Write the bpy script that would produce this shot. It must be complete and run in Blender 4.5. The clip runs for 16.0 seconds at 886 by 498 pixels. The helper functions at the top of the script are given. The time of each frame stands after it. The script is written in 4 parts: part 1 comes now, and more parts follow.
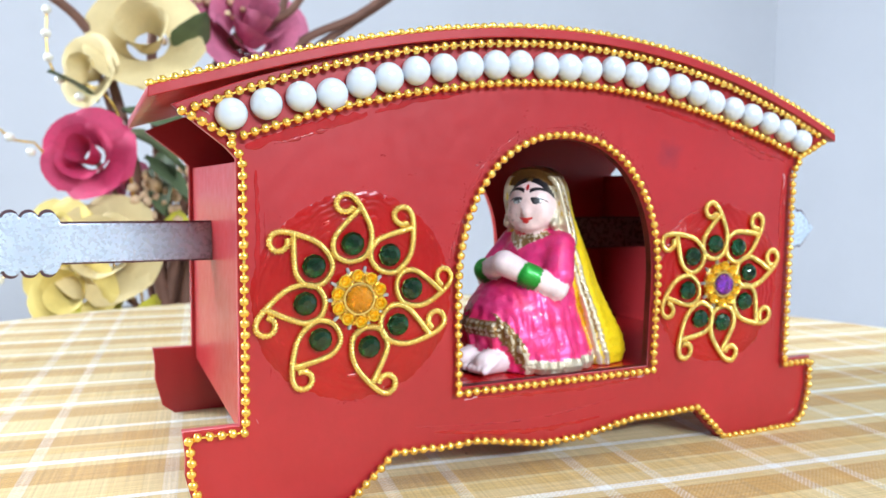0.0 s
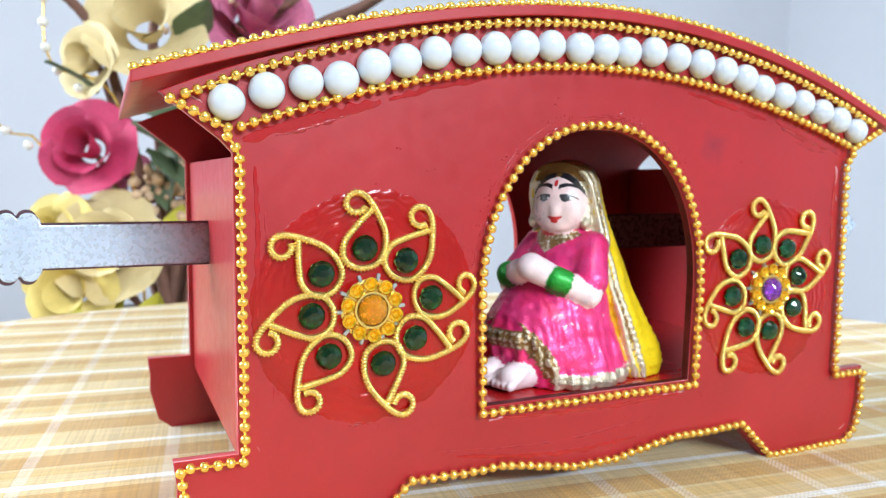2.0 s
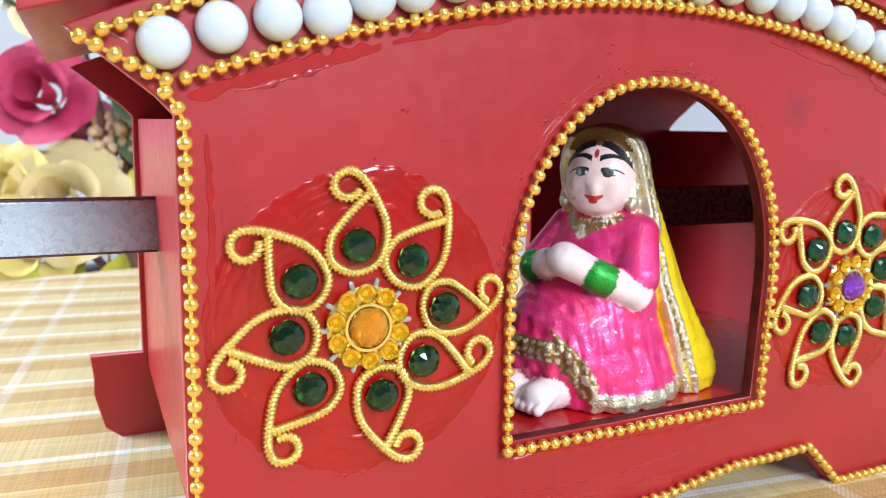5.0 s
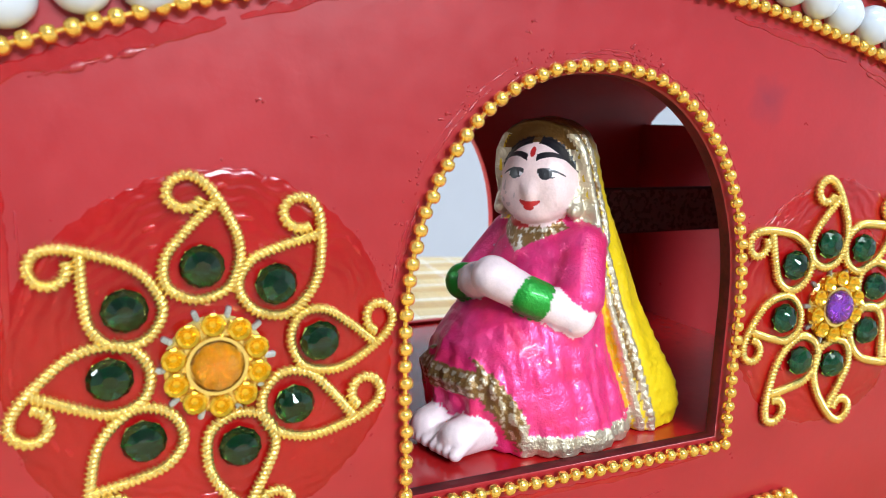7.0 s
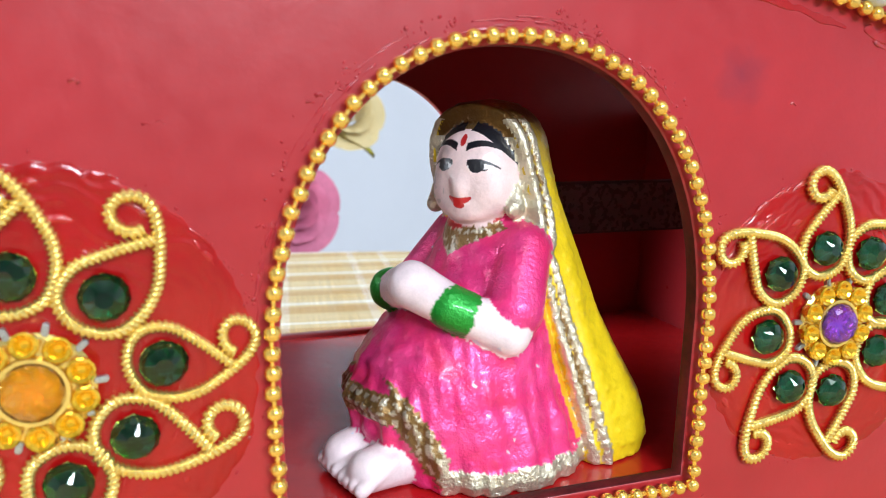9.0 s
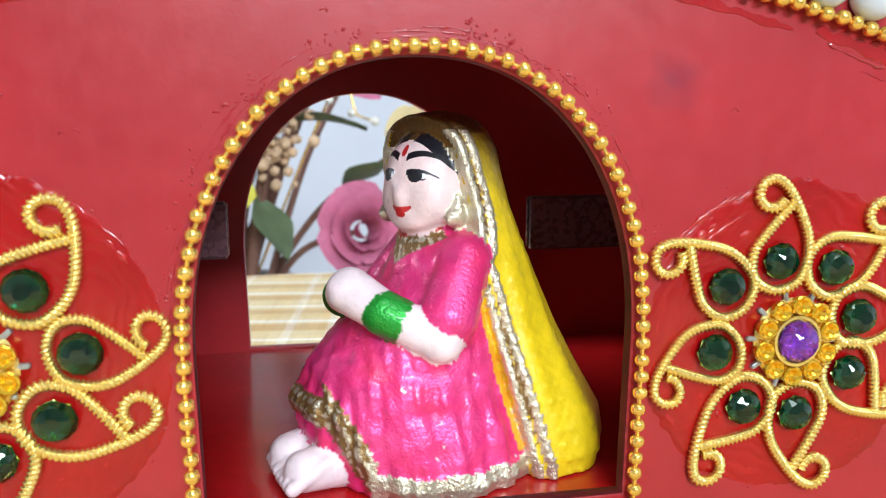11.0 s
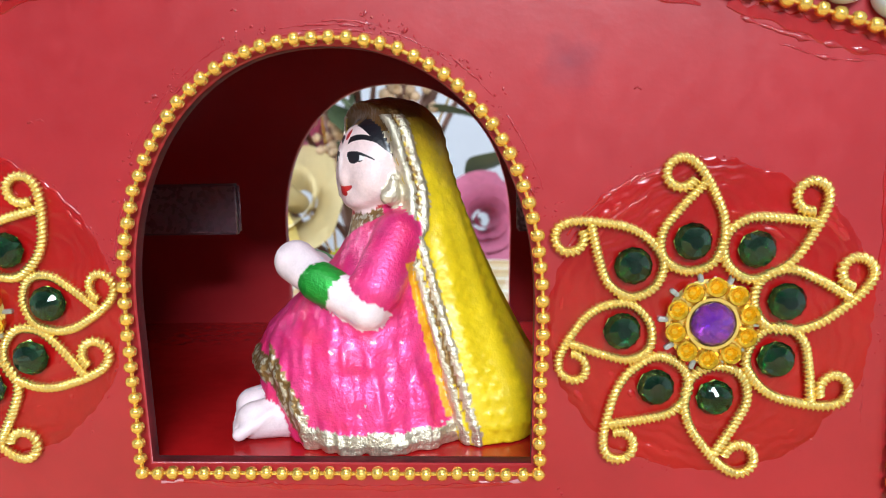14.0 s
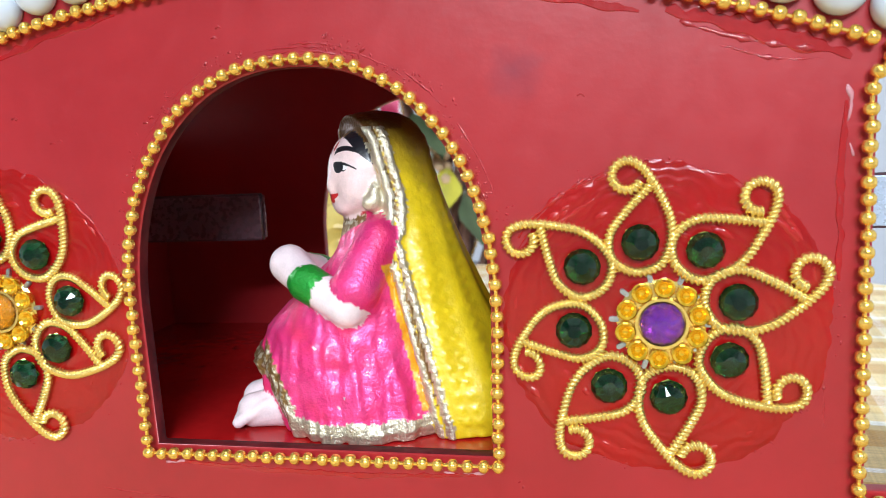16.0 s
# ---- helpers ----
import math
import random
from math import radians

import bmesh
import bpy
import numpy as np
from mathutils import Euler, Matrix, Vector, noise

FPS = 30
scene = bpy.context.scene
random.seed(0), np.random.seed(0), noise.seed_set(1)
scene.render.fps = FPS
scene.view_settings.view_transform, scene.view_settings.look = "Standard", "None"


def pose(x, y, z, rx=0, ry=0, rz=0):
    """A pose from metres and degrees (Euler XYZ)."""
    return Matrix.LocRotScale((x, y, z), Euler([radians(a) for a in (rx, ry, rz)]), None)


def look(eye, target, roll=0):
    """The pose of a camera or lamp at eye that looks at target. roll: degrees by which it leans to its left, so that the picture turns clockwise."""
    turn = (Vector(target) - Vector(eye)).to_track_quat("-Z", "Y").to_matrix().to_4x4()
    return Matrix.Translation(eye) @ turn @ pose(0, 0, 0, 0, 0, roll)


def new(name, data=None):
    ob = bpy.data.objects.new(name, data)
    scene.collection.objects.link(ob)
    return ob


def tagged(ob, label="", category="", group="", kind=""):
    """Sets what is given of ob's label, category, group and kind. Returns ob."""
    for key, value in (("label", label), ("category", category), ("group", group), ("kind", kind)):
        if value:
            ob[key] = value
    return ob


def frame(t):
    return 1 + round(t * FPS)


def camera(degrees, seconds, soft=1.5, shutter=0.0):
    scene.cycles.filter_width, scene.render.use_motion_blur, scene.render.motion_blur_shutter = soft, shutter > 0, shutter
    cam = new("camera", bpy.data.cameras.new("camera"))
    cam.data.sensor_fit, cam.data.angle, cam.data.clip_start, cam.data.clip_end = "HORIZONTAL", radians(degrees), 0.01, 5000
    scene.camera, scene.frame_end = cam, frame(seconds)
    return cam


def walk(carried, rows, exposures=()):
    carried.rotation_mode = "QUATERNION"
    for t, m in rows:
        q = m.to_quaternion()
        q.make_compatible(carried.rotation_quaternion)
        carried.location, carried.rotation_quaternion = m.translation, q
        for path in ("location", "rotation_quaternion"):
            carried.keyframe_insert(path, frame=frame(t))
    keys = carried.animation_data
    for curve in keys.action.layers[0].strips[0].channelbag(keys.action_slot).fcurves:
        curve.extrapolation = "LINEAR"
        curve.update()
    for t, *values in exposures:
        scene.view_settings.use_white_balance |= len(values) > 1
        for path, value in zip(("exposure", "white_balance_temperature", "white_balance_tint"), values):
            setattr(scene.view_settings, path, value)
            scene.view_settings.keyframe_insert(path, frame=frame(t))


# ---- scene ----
cam = camera(61.33, 16.0, soft=0.6)
PATH = [
    (0, (-0.12423, -0.18452, 0.08465), (0.7185, 1.6215, -0.0829), 0.60),
    (0.5, (-0.12273, -0.1766, 0.0843), (0.7124, 1.6313, -0.1004), 0.28),
    (1, (-0.12167, -0.16903, 0.08392), (0.7092, 1.6405, -0.1039), 0.28),
    (1.5, (-0.12043, -0.16769, 0.08331), (0.694, 1.6485, -0.112), 0.42),
    (2, (-0.11839, -0.16323, 0.08576), (0.706, 1.6492, -0.103), 0.45),
    (2.5, (-0.11363, -0.15682, 0.08574), (0.7167, 1.6536, -0.0956), 0.42),
    (3, (-0.11312, -0.15003, 0.08663), (0.7132, 1.6611, -0.1056), 0.25),
    (3.5, (-0.11236, -0.14538, 0.08682), (0.7036, 1.6696, -0.1132), 0.63),
    (3.7, (-0.11051, -0.14227, 0.0878), (0.7119, 1.6671, -0.1351), 0.72),
    (5.8, (-0.10035, -0.11328, 0.09022), (0.7667, 1.6573, -0.2462), 1.37),
    (6, (-0.09675, -0.11311, 0.08593), (0.7576, 1.6725, -0.2), 1.40),
    (6.5, (-0.08408, -0.11239, 0.08797), (0.7501, 1.68, -0.2147), 1.27),
    (7, (-0.07539, -0.1074, 0.09053), (0.7314, 1.6903, -0.2521), 1.22),
    (7.5, (-0.06814, -0.10493, 0.08877), (0.7053, 1.7074, -0.2539), 1.29),
    (8, (-0.06239, -0.10438, 0.09041), (0.6726, 1.7198, -0.2733), 1.32),
    (8.5, (-0.05445, -0.1018, 0.09014), (0.6369, 1.7383, -0.2789), 0.86),
    (9, (-0.0435, -0.09919, 0.08966), (0.5936, 1.7607, -0.2776), 0.54),
    (9.5, (-0.03564, -0.09821, 0.08878), (0.5461, 1.7801, -0.2767), 0.53),
    (9.7, (-0.0314, -0.1004, 0.0864), (0.5109, 1.797, -0.2387), -0.00),
    (11.8, (-0.00469, -0.11142, 0.08748), (0.2497, 1.8493, -0.2141), 0.17),
    (12, (-3e-05, -0.11226, 0.08695), (0.2166, 1.8519, -0.2212), 0.08),
    (12.5, (0.00602, -0.112, 0.08673), (0.1459, 1.8615, -0.2063), -0.04),
    (13, (0.01338, -0.11309, 0.08414), (0.0725, 1.8616, -0.2272), -0.45),
    (13.5, (0.01888, -0.1162, 0.08716), (0.0056, 1.8614, -0.2113), -0.87),
    (14, (0.02572, -0.12133, 0.08514), (-0.0742, 1.8512, -0.2295), -1.05),
    (14.5, (0.03247, -0.12881, 0.08804), (-0.1317, 1.8414, -0.214), -1.18),
    (15, (0.04072, -0.1302, 0.0876), (-0.2171, 1.8309, -0.2081), -2.15),
    (15.5, (0.04468, -0.12632, 0.08479), (-0.2854, 1.8229, -0.2178), -2.18),
    (16, (0.05279, -0.12583, 0.08474), (-0.3496, 1.8122, -0.2022), -2.65),
]
walk(cam, [(t, look(eye, target, roll)) for t, eye, target, roll in PATH], [(0, -0.76), (6, -0.77), (9.5, -0.78), (12, -0.80), (16, -0.85)])
cam.data.dof.use_dof = True
cam.data.dof.focus_distance = 0.142
cam.data.dof.aperture_fstop = 32.0

# ---- light: a bright room, a window to the side, two added lamps unseen ----
world = bpy.data.worlds.new("world")
scene.world = world
world.use_nodes = True
sky = world.node_tree.nodes.new("ShaderNodeTexSky")
sky.sky_type, sky.sun_disc = "NISHITA", False
sky.sun_elevation, sky.sun_rotation = radians(40), radians(200)
world.node_tree.links.new(sky.outputs[0], world.node_tree.nodes["Background"].inputs[0])
world.node_tree.nodes["Background"].inputs[1].default_value = 0.08


def area_lamp(name, eye, target, size, size_y, watts, colour, spread=170):
    data = bpy.data.lights.new(name, "AREA")
    data.shape, data.size, data.size_y, data.energy, data.color = "RECTANGLE", size, size_y, watts, colour
    data.spread = radians(spread)
    ob = new(name, data)
    ob.matrix_world = look(eye, target)
    return ob


area_lamp("window_light", (-1.94, 0.70, 0.75), (0, 0.1, 0.05), 1.2, 1.2, 92, (0.84, 0.94, 1.06), 105)
# unseen key lamp added in front, to reach the figurine through the opening
area_lamp("front_key", (0.25, -1.92, 1.0), (0.0, 0.0, 0.05), 1.2, 0.14, 90, (0.84, 0.94, 1.06))
# weak fill lamp added overhead
area_lamp("top_fill", (0.0, -0.6, 1.66), (0.0, -0.2, 0.0), 0.6, 0.6, 14, (0.9, 0.96, 1.0))

# ---- materials ----


def shade(name, colour, rough=0.5, metal=0.0, spread=0.08, scale=60.0, bump=0.0, bump_scale=400.0, coat=0.0, spec=0.5, bump_dist=0.0004):
    """A principled material with two scales of colour variation and a fine relief."""
    m = bpy.data.materials.new(name)
    m.use_nodes = True
    nt = m.node_tree
    b = nt.nodes["Principled BSDF"]
    b.inputs["Roughness"].default_value = rough
    b.inputs["Metallic"].default_value = metal
    b.inputs["Coat Weight"].default_value = coat
    b.inputs["Coat Roughness"].default_value = 0.12
    b.inputs["Specular IOR Level"].default_value = spec
    co = nt.nodes.new("ShaderNodeTexCoord")
    big = nt.nodes.new("ShaderNodeTexNoise")
    big.inputs["Scale"].default_value = scale
    big.inputs["Detail"].default_value = 6
    fine = nt.nodes.new("ShaderNodeTexNoise")
    fine.inputs["Scale"].default_value = scale * 9
    fine.inputs["Detail"].default_value = 4
    nt.links.new(co.outputs["Object"], big.inputs["Vector"])
    nt.links.new(co.outputs["Object"], fine.inputs["Vector"])
    add = nt.nodes.new("ShaderNodeMath")
    add.operation = "MULTIPLY_ADD"
    add.inputs[1].default_value = 0.35
    nt.links.new(fine.outputs[0], add.inputs[0])
    nt.links.new(big.outputs[0], add.inputs[2])
    ramp = nt.nodes.new("ShaderNodeMapRange")
    ramp.inputs[1].default_value, ramp.inputs[2].default_value = 0.4, 0.95
    ramp.inputs[3].default_value, ramp.inputs[4].default_value = 1 - spread, 1 + spread
    nt.links.new(add.outputs[0], ramp.inputs[0])
    mul = nt.nodes.new("ShaderNodeVectorMath")
    mul.operation = "SCALE"
    mul.inputs[0].default_value = colour
    nt.links.new(ramp.outputs[0], mul.inputs[3])
    nt.links.new(mul.outputs[0], b.inputs["Base Color"])
    rr = nt.nodes.new("ShaderNodeMapRange")
    rr.inputs[3].default_value, rr.inputs[4].default_value = max(0.02, rough - 0.1), min(1, rough + 0.1)
    nt.links.new(fine.outputs[0], rr.inputs[0])
    nt.links.new(rr.outputs[0], b.inputs["Roughness"])
    if bump:
        n = nt.nodes.new("ShaderNodeTexNoise")
        n.inputs["Scale"].default_value = bump_scale
        n.inputs["Detail"].default_value = 5
        nt.links.new(co.outputs["Object"], n.inputs["Vector"])
        bp = nt.nodes.new("ShaderNodeBump")
        bp.inputs["Strength"].default_value = bump
        bp.inputs["Distance"].default_value = bump_dist
        nt.links.new(n.outputs[0], bp.inputs["Height"])
        nt.links.new(bp.outputs[0], b.inputs["Normal"])
    return m


RED = shade("red_paint", (0.356, 0.0175, 0.0225), 0.34, 0, 0.14, 28, 0.10, 500, 0.10, 0.45)
RED_SWIRL = shade("wet_red_paint", (0.40, 0.007, 0.008), 0.12, 0, 0.15, 60, 0.3, 1500, 0.5)
GLUE = shade("dried_glue", (0.36, 0.022, 0.03), 0.15, 0, 0.1, 200, 0.4, 1500, 0.4)
GOLD = shade("gold_plastic", (0.92, 0.60, 0.13), 0.22, 0.8, 0.06, 300, 0.1, 2500)
WIRE = shade("gold_wire", (0.88, 0.66, 0.20), 0.17, 0.85, 0.06, 300, 0.1, 2500)
PEARL = shade("pearl", (0.60, 0.67, 0.75), 0.14, 0.0, 0.01, 100, 0, 0, 1.0, 0.7)


def clear(m, amount):
    """Lets light through a gem."""
    p = m.node_tree.nodes["Principled BSDF"]
    p.inputs["Transmission Weight"].default_value, p.inputs["IOR"].default_value = amount, 1.56
    for link in list(p.inputs["Roughness"].links):
        m.node_tree.links.remove(link)
    return m


GREEN = clear(shade("green_gem", (0.0008, 0.105, 0.046), 0.02, 0.0, 0.3, 400, 0, 0, 0.0, 0.27), 0.94)
YELLOW = shade("yellow_gem", (0.88, 0.52, 0.015), 0.12, 0.75, 0.1, 400, 0, 0, 0.8)
ORANGE = clear(shade("orange_gem", (1.0, 0.45, 0.02), 0.04, 0.0, 0.15, 300), 0.7)
PURPLE = clear(shade("purple_gem", (0.38, 0.08, 0.86), 0.04, 0.0, 0.25, 300), 0.85)
GREEN_FOIL = shade("green_foil", (0.60, 0.80, 0.20), 0.12, 0.95, 0.3, 600, 0.3, 900)
GOLD_FOIL = shade("gold_foil", (0.90, 0.72, 0.50), 0.12, 0.95, 0.3, 600, 0.8, 900)
SILVER = shade("silver_paint", (0.56, 0.69, 0.84), 0.28, 0.4, 0.12, 70, 0.06, 700, 0.3)
BURNT = shade("burnt_edge", (0.06, 0.02, 0.03), 0.6, 0, 0.2, 200)
DIM = shade("unseen_wall_tone", (0.46, 0.44, 0.43), 0.9, 0, 0.2, 6)
WALL = shade("painted_wall", (0.65, 0.67, 0.71), 0.8, 0, 0.03, 3, 0.1, 60)
FLOOR = shade("floor_stone", (0.45, 0.42, 0.38), 0.4, 0, 0.1, 4)


def smudged(base):
    """The front board's paint: as the rest, with one dark smudge."""
    m = base.copy()
    m.name = "smudged_red_paint"
    nt = m.node_tree
    mul = [n for n in nt.nodes if n.type == "VECT_MATH"][0]
    co = [n for n in nt.nodes if n.type == "TEX_COORD"][0]
    nz = nt.nodes.new("ShaderNodeTexNoise")
    nz.inputs["Scale"].default_value = 220
    nt.links.new(co.outputs["Object"], nz.inputs["Vector"])
    dist = nt.nodes.new("ShaderNodeVectorMath")
    dist.operation = "DISTANCE"
    dist.inputs[1].default_value = (0.040, 0.0, 0.0953)
    nt.links.new(co.outputs["Object"], dist.inputs[0])
    wob = nt.nodes.new("ShaderNodeMath")
    wob.operation = "MULTIPLY_ADD"
    wob.inputs[1].default_value = 0.008
    nt.links.new(nz.outputs[0], wob.inputs[0])
    nt.links.new(dist.outputs["Value"], wob.inputs[2])
    mr = nt.nodes.new("ShaderNodeMapRange")
    mr.inputs[1].default_value, mr.inputs[2].default_value = 0.0035, 0.0095
    nt.links.new(wob.outputs[0], mr.inputs[0])
    mix = nt.nodes.new("ShaderNodeMix")
    mix.data_type = "RGBA"
    mix.inputs[6].default_value, mix.inputs[7].default_value = (0.23, 0.016, 0.030, 1), (*mul.inputs[0].default_value, 1)
    nt.links.new(mr.outputs[0], mix.inputs[0])
    nt.links.new(mix.outputs[2], mul.inputs[0])
    return m


def spray_and_shade(m):
    """The poles' silver, red brown towards the cabin for spray and the cabin's shade."""
    nt = m.node_tree
    mul = [n for n in nt.nodes if n.type == "VECT_MATH"][0]
    co = [n for n in nt.nodes if n.type == "TEX_COORD"][0]
    sep = nt.nodes.new("ShaderNodeSeparateXYZ")
    nt.links.new(co.outputs["Object"], sep.inputs[0])
    ab = nt.nodes.new("ShaderNodeMath")
    ab.operation = "ABSOLUTE"
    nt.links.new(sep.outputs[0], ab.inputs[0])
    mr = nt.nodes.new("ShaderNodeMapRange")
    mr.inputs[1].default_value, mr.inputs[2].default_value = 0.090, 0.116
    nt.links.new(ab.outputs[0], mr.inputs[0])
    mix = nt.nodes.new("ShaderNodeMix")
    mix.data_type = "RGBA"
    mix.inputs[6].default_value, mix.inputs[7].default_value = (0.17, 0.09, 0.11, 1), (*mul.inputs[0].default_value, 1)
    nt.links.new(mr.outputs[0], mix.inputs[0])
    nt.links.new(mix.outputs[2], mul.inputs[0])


RED_FRONT = smudged(RED)
spray_and_shade(SILVER)

# ---- helpers for meshes ----


def mesh_object(name, bm, material, parent=None, label="", smooth=False):
    me = bpy.data.meshes.new(name)
    bm.to_mesh(me)
    bm.free()
    if smooth:
        for f in me.polygons:
            f.use_smooth = True
    if material:
        me.materials.append(material)
    ob = new(name, me)
    ob.parent = parent
    if label:
        tagged(ob, label)
    return ob


def part(name, bm, material, parent, label="", smooth=False):
    return mesh_object(name, bm, material, parent, label, smooth)


def shared(name, me, parent, m):
    ob = new(name, me)
    ob.parent = parent
    ob.matrix_basis = m
    return ob


def box(bm, x0, x1, y0, y1, z0, z1, bevel=0.0):
    r = bmesh.ops.create_cube(bm, size=1, matrix=Matrix.Translation(((x0 + x1) / 2, (y0 + y1) / 2, (z0 + z1) / 2)) @ Matrix.Diagonal((x1 - x0, y1 - y0, z1 - z0, 1)))
    if bevel:
        edges = list({e for v in r["verts"] for e in v.link_edges})
        bmesh.ops.bevel(bm, geom=edges, offset=bevel, segments=2, affect="EDGES")
    return bm


def plate(loops, y0, y1, bevel=0.0004):
    """A flat board standing in x and z between y0 and y1; the first loop is its outline, the others are holes."""
    cu = bpy.data.curves.new("plate", "CURVE")
    cu.dimensions, cu.fill_mode = "2D", "BOTH"
    cu.extrude, cu.bevel_depth, cu.bevel_resolution = (y1 - y0) / 2 - bevel, bevel, 2
    cu.offset = -bevel
    for loop in loops:
        s = cu.splines.new("POLY")
        s.points.add(len(loop) - 1)
        for p, (x, z) in zip(s.points, loop):
            p.co = (x, z, 0, 1)
        s.use_cyclic_u = True
    ob = bpy.data.objects.new("plate", cu)
    scene.collection.objects.link(ob)
    me = bpy.data.meshes.new_from_object(ob.evaluated_get(bpy.context.evaluated_depsgraph_get()))
    bm = bmesh.new()
    bm.from_mesh(me)
    bpy.data.objects.remove(ob)
    bpy.data.curves.remove(cu)
    bpy.data.meshes.remove(me)
    bmesh.ops.transform(bm, matrix=Matrix.Translation((0, (y0 + y1) / 2, 0)) @ Matrix.Rotation(radians(90), 4, "X"), verts=bm.verts)
    return bm


def smooth_line(points, step):
    """Points at even steps along a Catmull-Rom line through the given ones."""
    pts = [Vector(p) for p in points]
    fine = []
    for i in range(len(pts) - 1):
        a, b, c, d = pts[max(i - 1, 0)], pts[i], pts[i + 1], pts[min(i + 2, len(pts) - 1)]
        for k in range(24):
            t = k / 24
            fine.append(0.5 * (2 * b + (c - a) * t + (2 * a - 5 * b + 4 * c - d) * t * t + (3 * b - a - 3 * c + d) * t ** 3))
    fine.append(pts[-1])
    return even(fine, step)


def even(pts, step):
    """Even steps along straight pieces."""
    pts = [Vector(p) for p in pts]
    total = sum((b - a).length for a, b in zip(pts, pts[1:]))
    n = max(1, round(total / step))
    out, need, run = [pts[0]], total / n, 0.0
    for a, b in zip(pts, pts[1:]):
        l = (b - a).length
        while l > 0 and run + l >= need * len(out) - 1e-9 and len(out) <= n:
            out.append(a.lerp(b, (need * len(out) - run) / l))
        run += l
    return out


def tube(bm, pts, radius, sides=8, twist=0.0, lobes=0.0, closed=False):
    """A tube along points; lobes and twist make a rope of two strands."""
    rings, up = [], Vector((0, 1, 0))
    n = len(pts)
    for i, p in enumerate(pts):
        t = (Vector(pts[min(i + 1, n - 1)]) - Vector(pts[max(i - 1, 0)])).normalized()
        ref = up if abs(t.dot(up)) < 0.95 else Vector((1, 0, 0))
        a = t.cross(ref).normalized()
        b = t.cross(a)
        r = radius[i] if isinstance(radius, (list, tuple)) else radius
        ring = []
        for k in range(sides):
            g = 2 * math.pi * k / sides
            rr = r * (1 + lobes * math.cos(2 * (g - twist * i)))
            ring.append(bm.verts.new(Vector(p) + a * math.cos(g) * rr + b * math.sin(g) * rr))
        rings.append(ring)
    for q, r in zip(rings, rings[1:]):
        for k in range(sides):
            bm.faces.new((q[k], q[(k + 1) % sides], r[(k + 1) % sides], r[k]))
    bm.faces.new(rings[0][::-1])
    bm.faces.new(rings[-1])
    return bm


def lathe(bm, profile, sides, centre=(0, 0, 0), axis="Y"):
    """A turned shape: (radius, along the axis) from bottom to top; axis Y points to the viewer as -y."""
    rings = []
    c = Vector(centre)
    for r, h in profile:
        ring = []
        for k in range(sides):
            g = 2 * math.pi * k / sides
            v = Vector((r * math.cos(g), -h, r * math.sin(g))) if axis == "Y" else Vector((r * math.cos(g), r * math.sin(g), h))
            ring.append(bm.verts.new(c + v))
        rings.append(ring)
    for q, r in zip(rings, rings[1:]):
        for k in range(sides):
            bm.faces.new((q[k], q[(k + 1) % sides], r[(k + 1) % sides], r[k]))
    bm.faces.new(rings[0][::-1])
    bm.faces.new(rings[-1])
    bmesh.ops.recalc_face_normals(bm, faces=bm.faces)
    return bm


# ---- the room ----
def room_wall(name, x0, x1, y0, y1, z0, z1, material=WALL, label="plain light grey painted wall", category="wall"):
    return tagged(mesh_object(name, box(bmesh.new(), x0, x1, y0, y1, z0, z1), material), label, category, kind="structure")


FLOOR_Z = -0.75
room_wall("floor", -2, 2, -2, 1.7, FLOOR_Z - 0.1, FLOOR_Z, FLOOR, "plain stone floor of the room", "floor")
room_wall("ceiling", -2.1, 2.1, -2.1, 1.8, 1.7, 1.8, WALL, "plain white ceiling above the table", "ceiling")
room_wall("wall_north", -2.1, 2.1, 1.7, 1.8, FLOOR_Z, 1.7)
# unseen wall; its added tone steers bounce in the cabin and sheen on boards
room_wall("wall_south", -2.1, 2.1, -2.1, -2.0, FLOOR_Z, 1.7, DIM, "unseen plain wall toned to set bounce light and reflections")
room_wall("wall_east", 2.0, 2.1, -2.0, 1.7, FLOOR_Z, 1.7)
room_wall("wall_west", -2.1, -2.0, -2.0, 1.7, FLOOR_Z, 1.7)

# ---- the round table and its cloth ----
TABLE_R, TABLE_X, TABLE_Y = 0.355, -0.02, 0.02


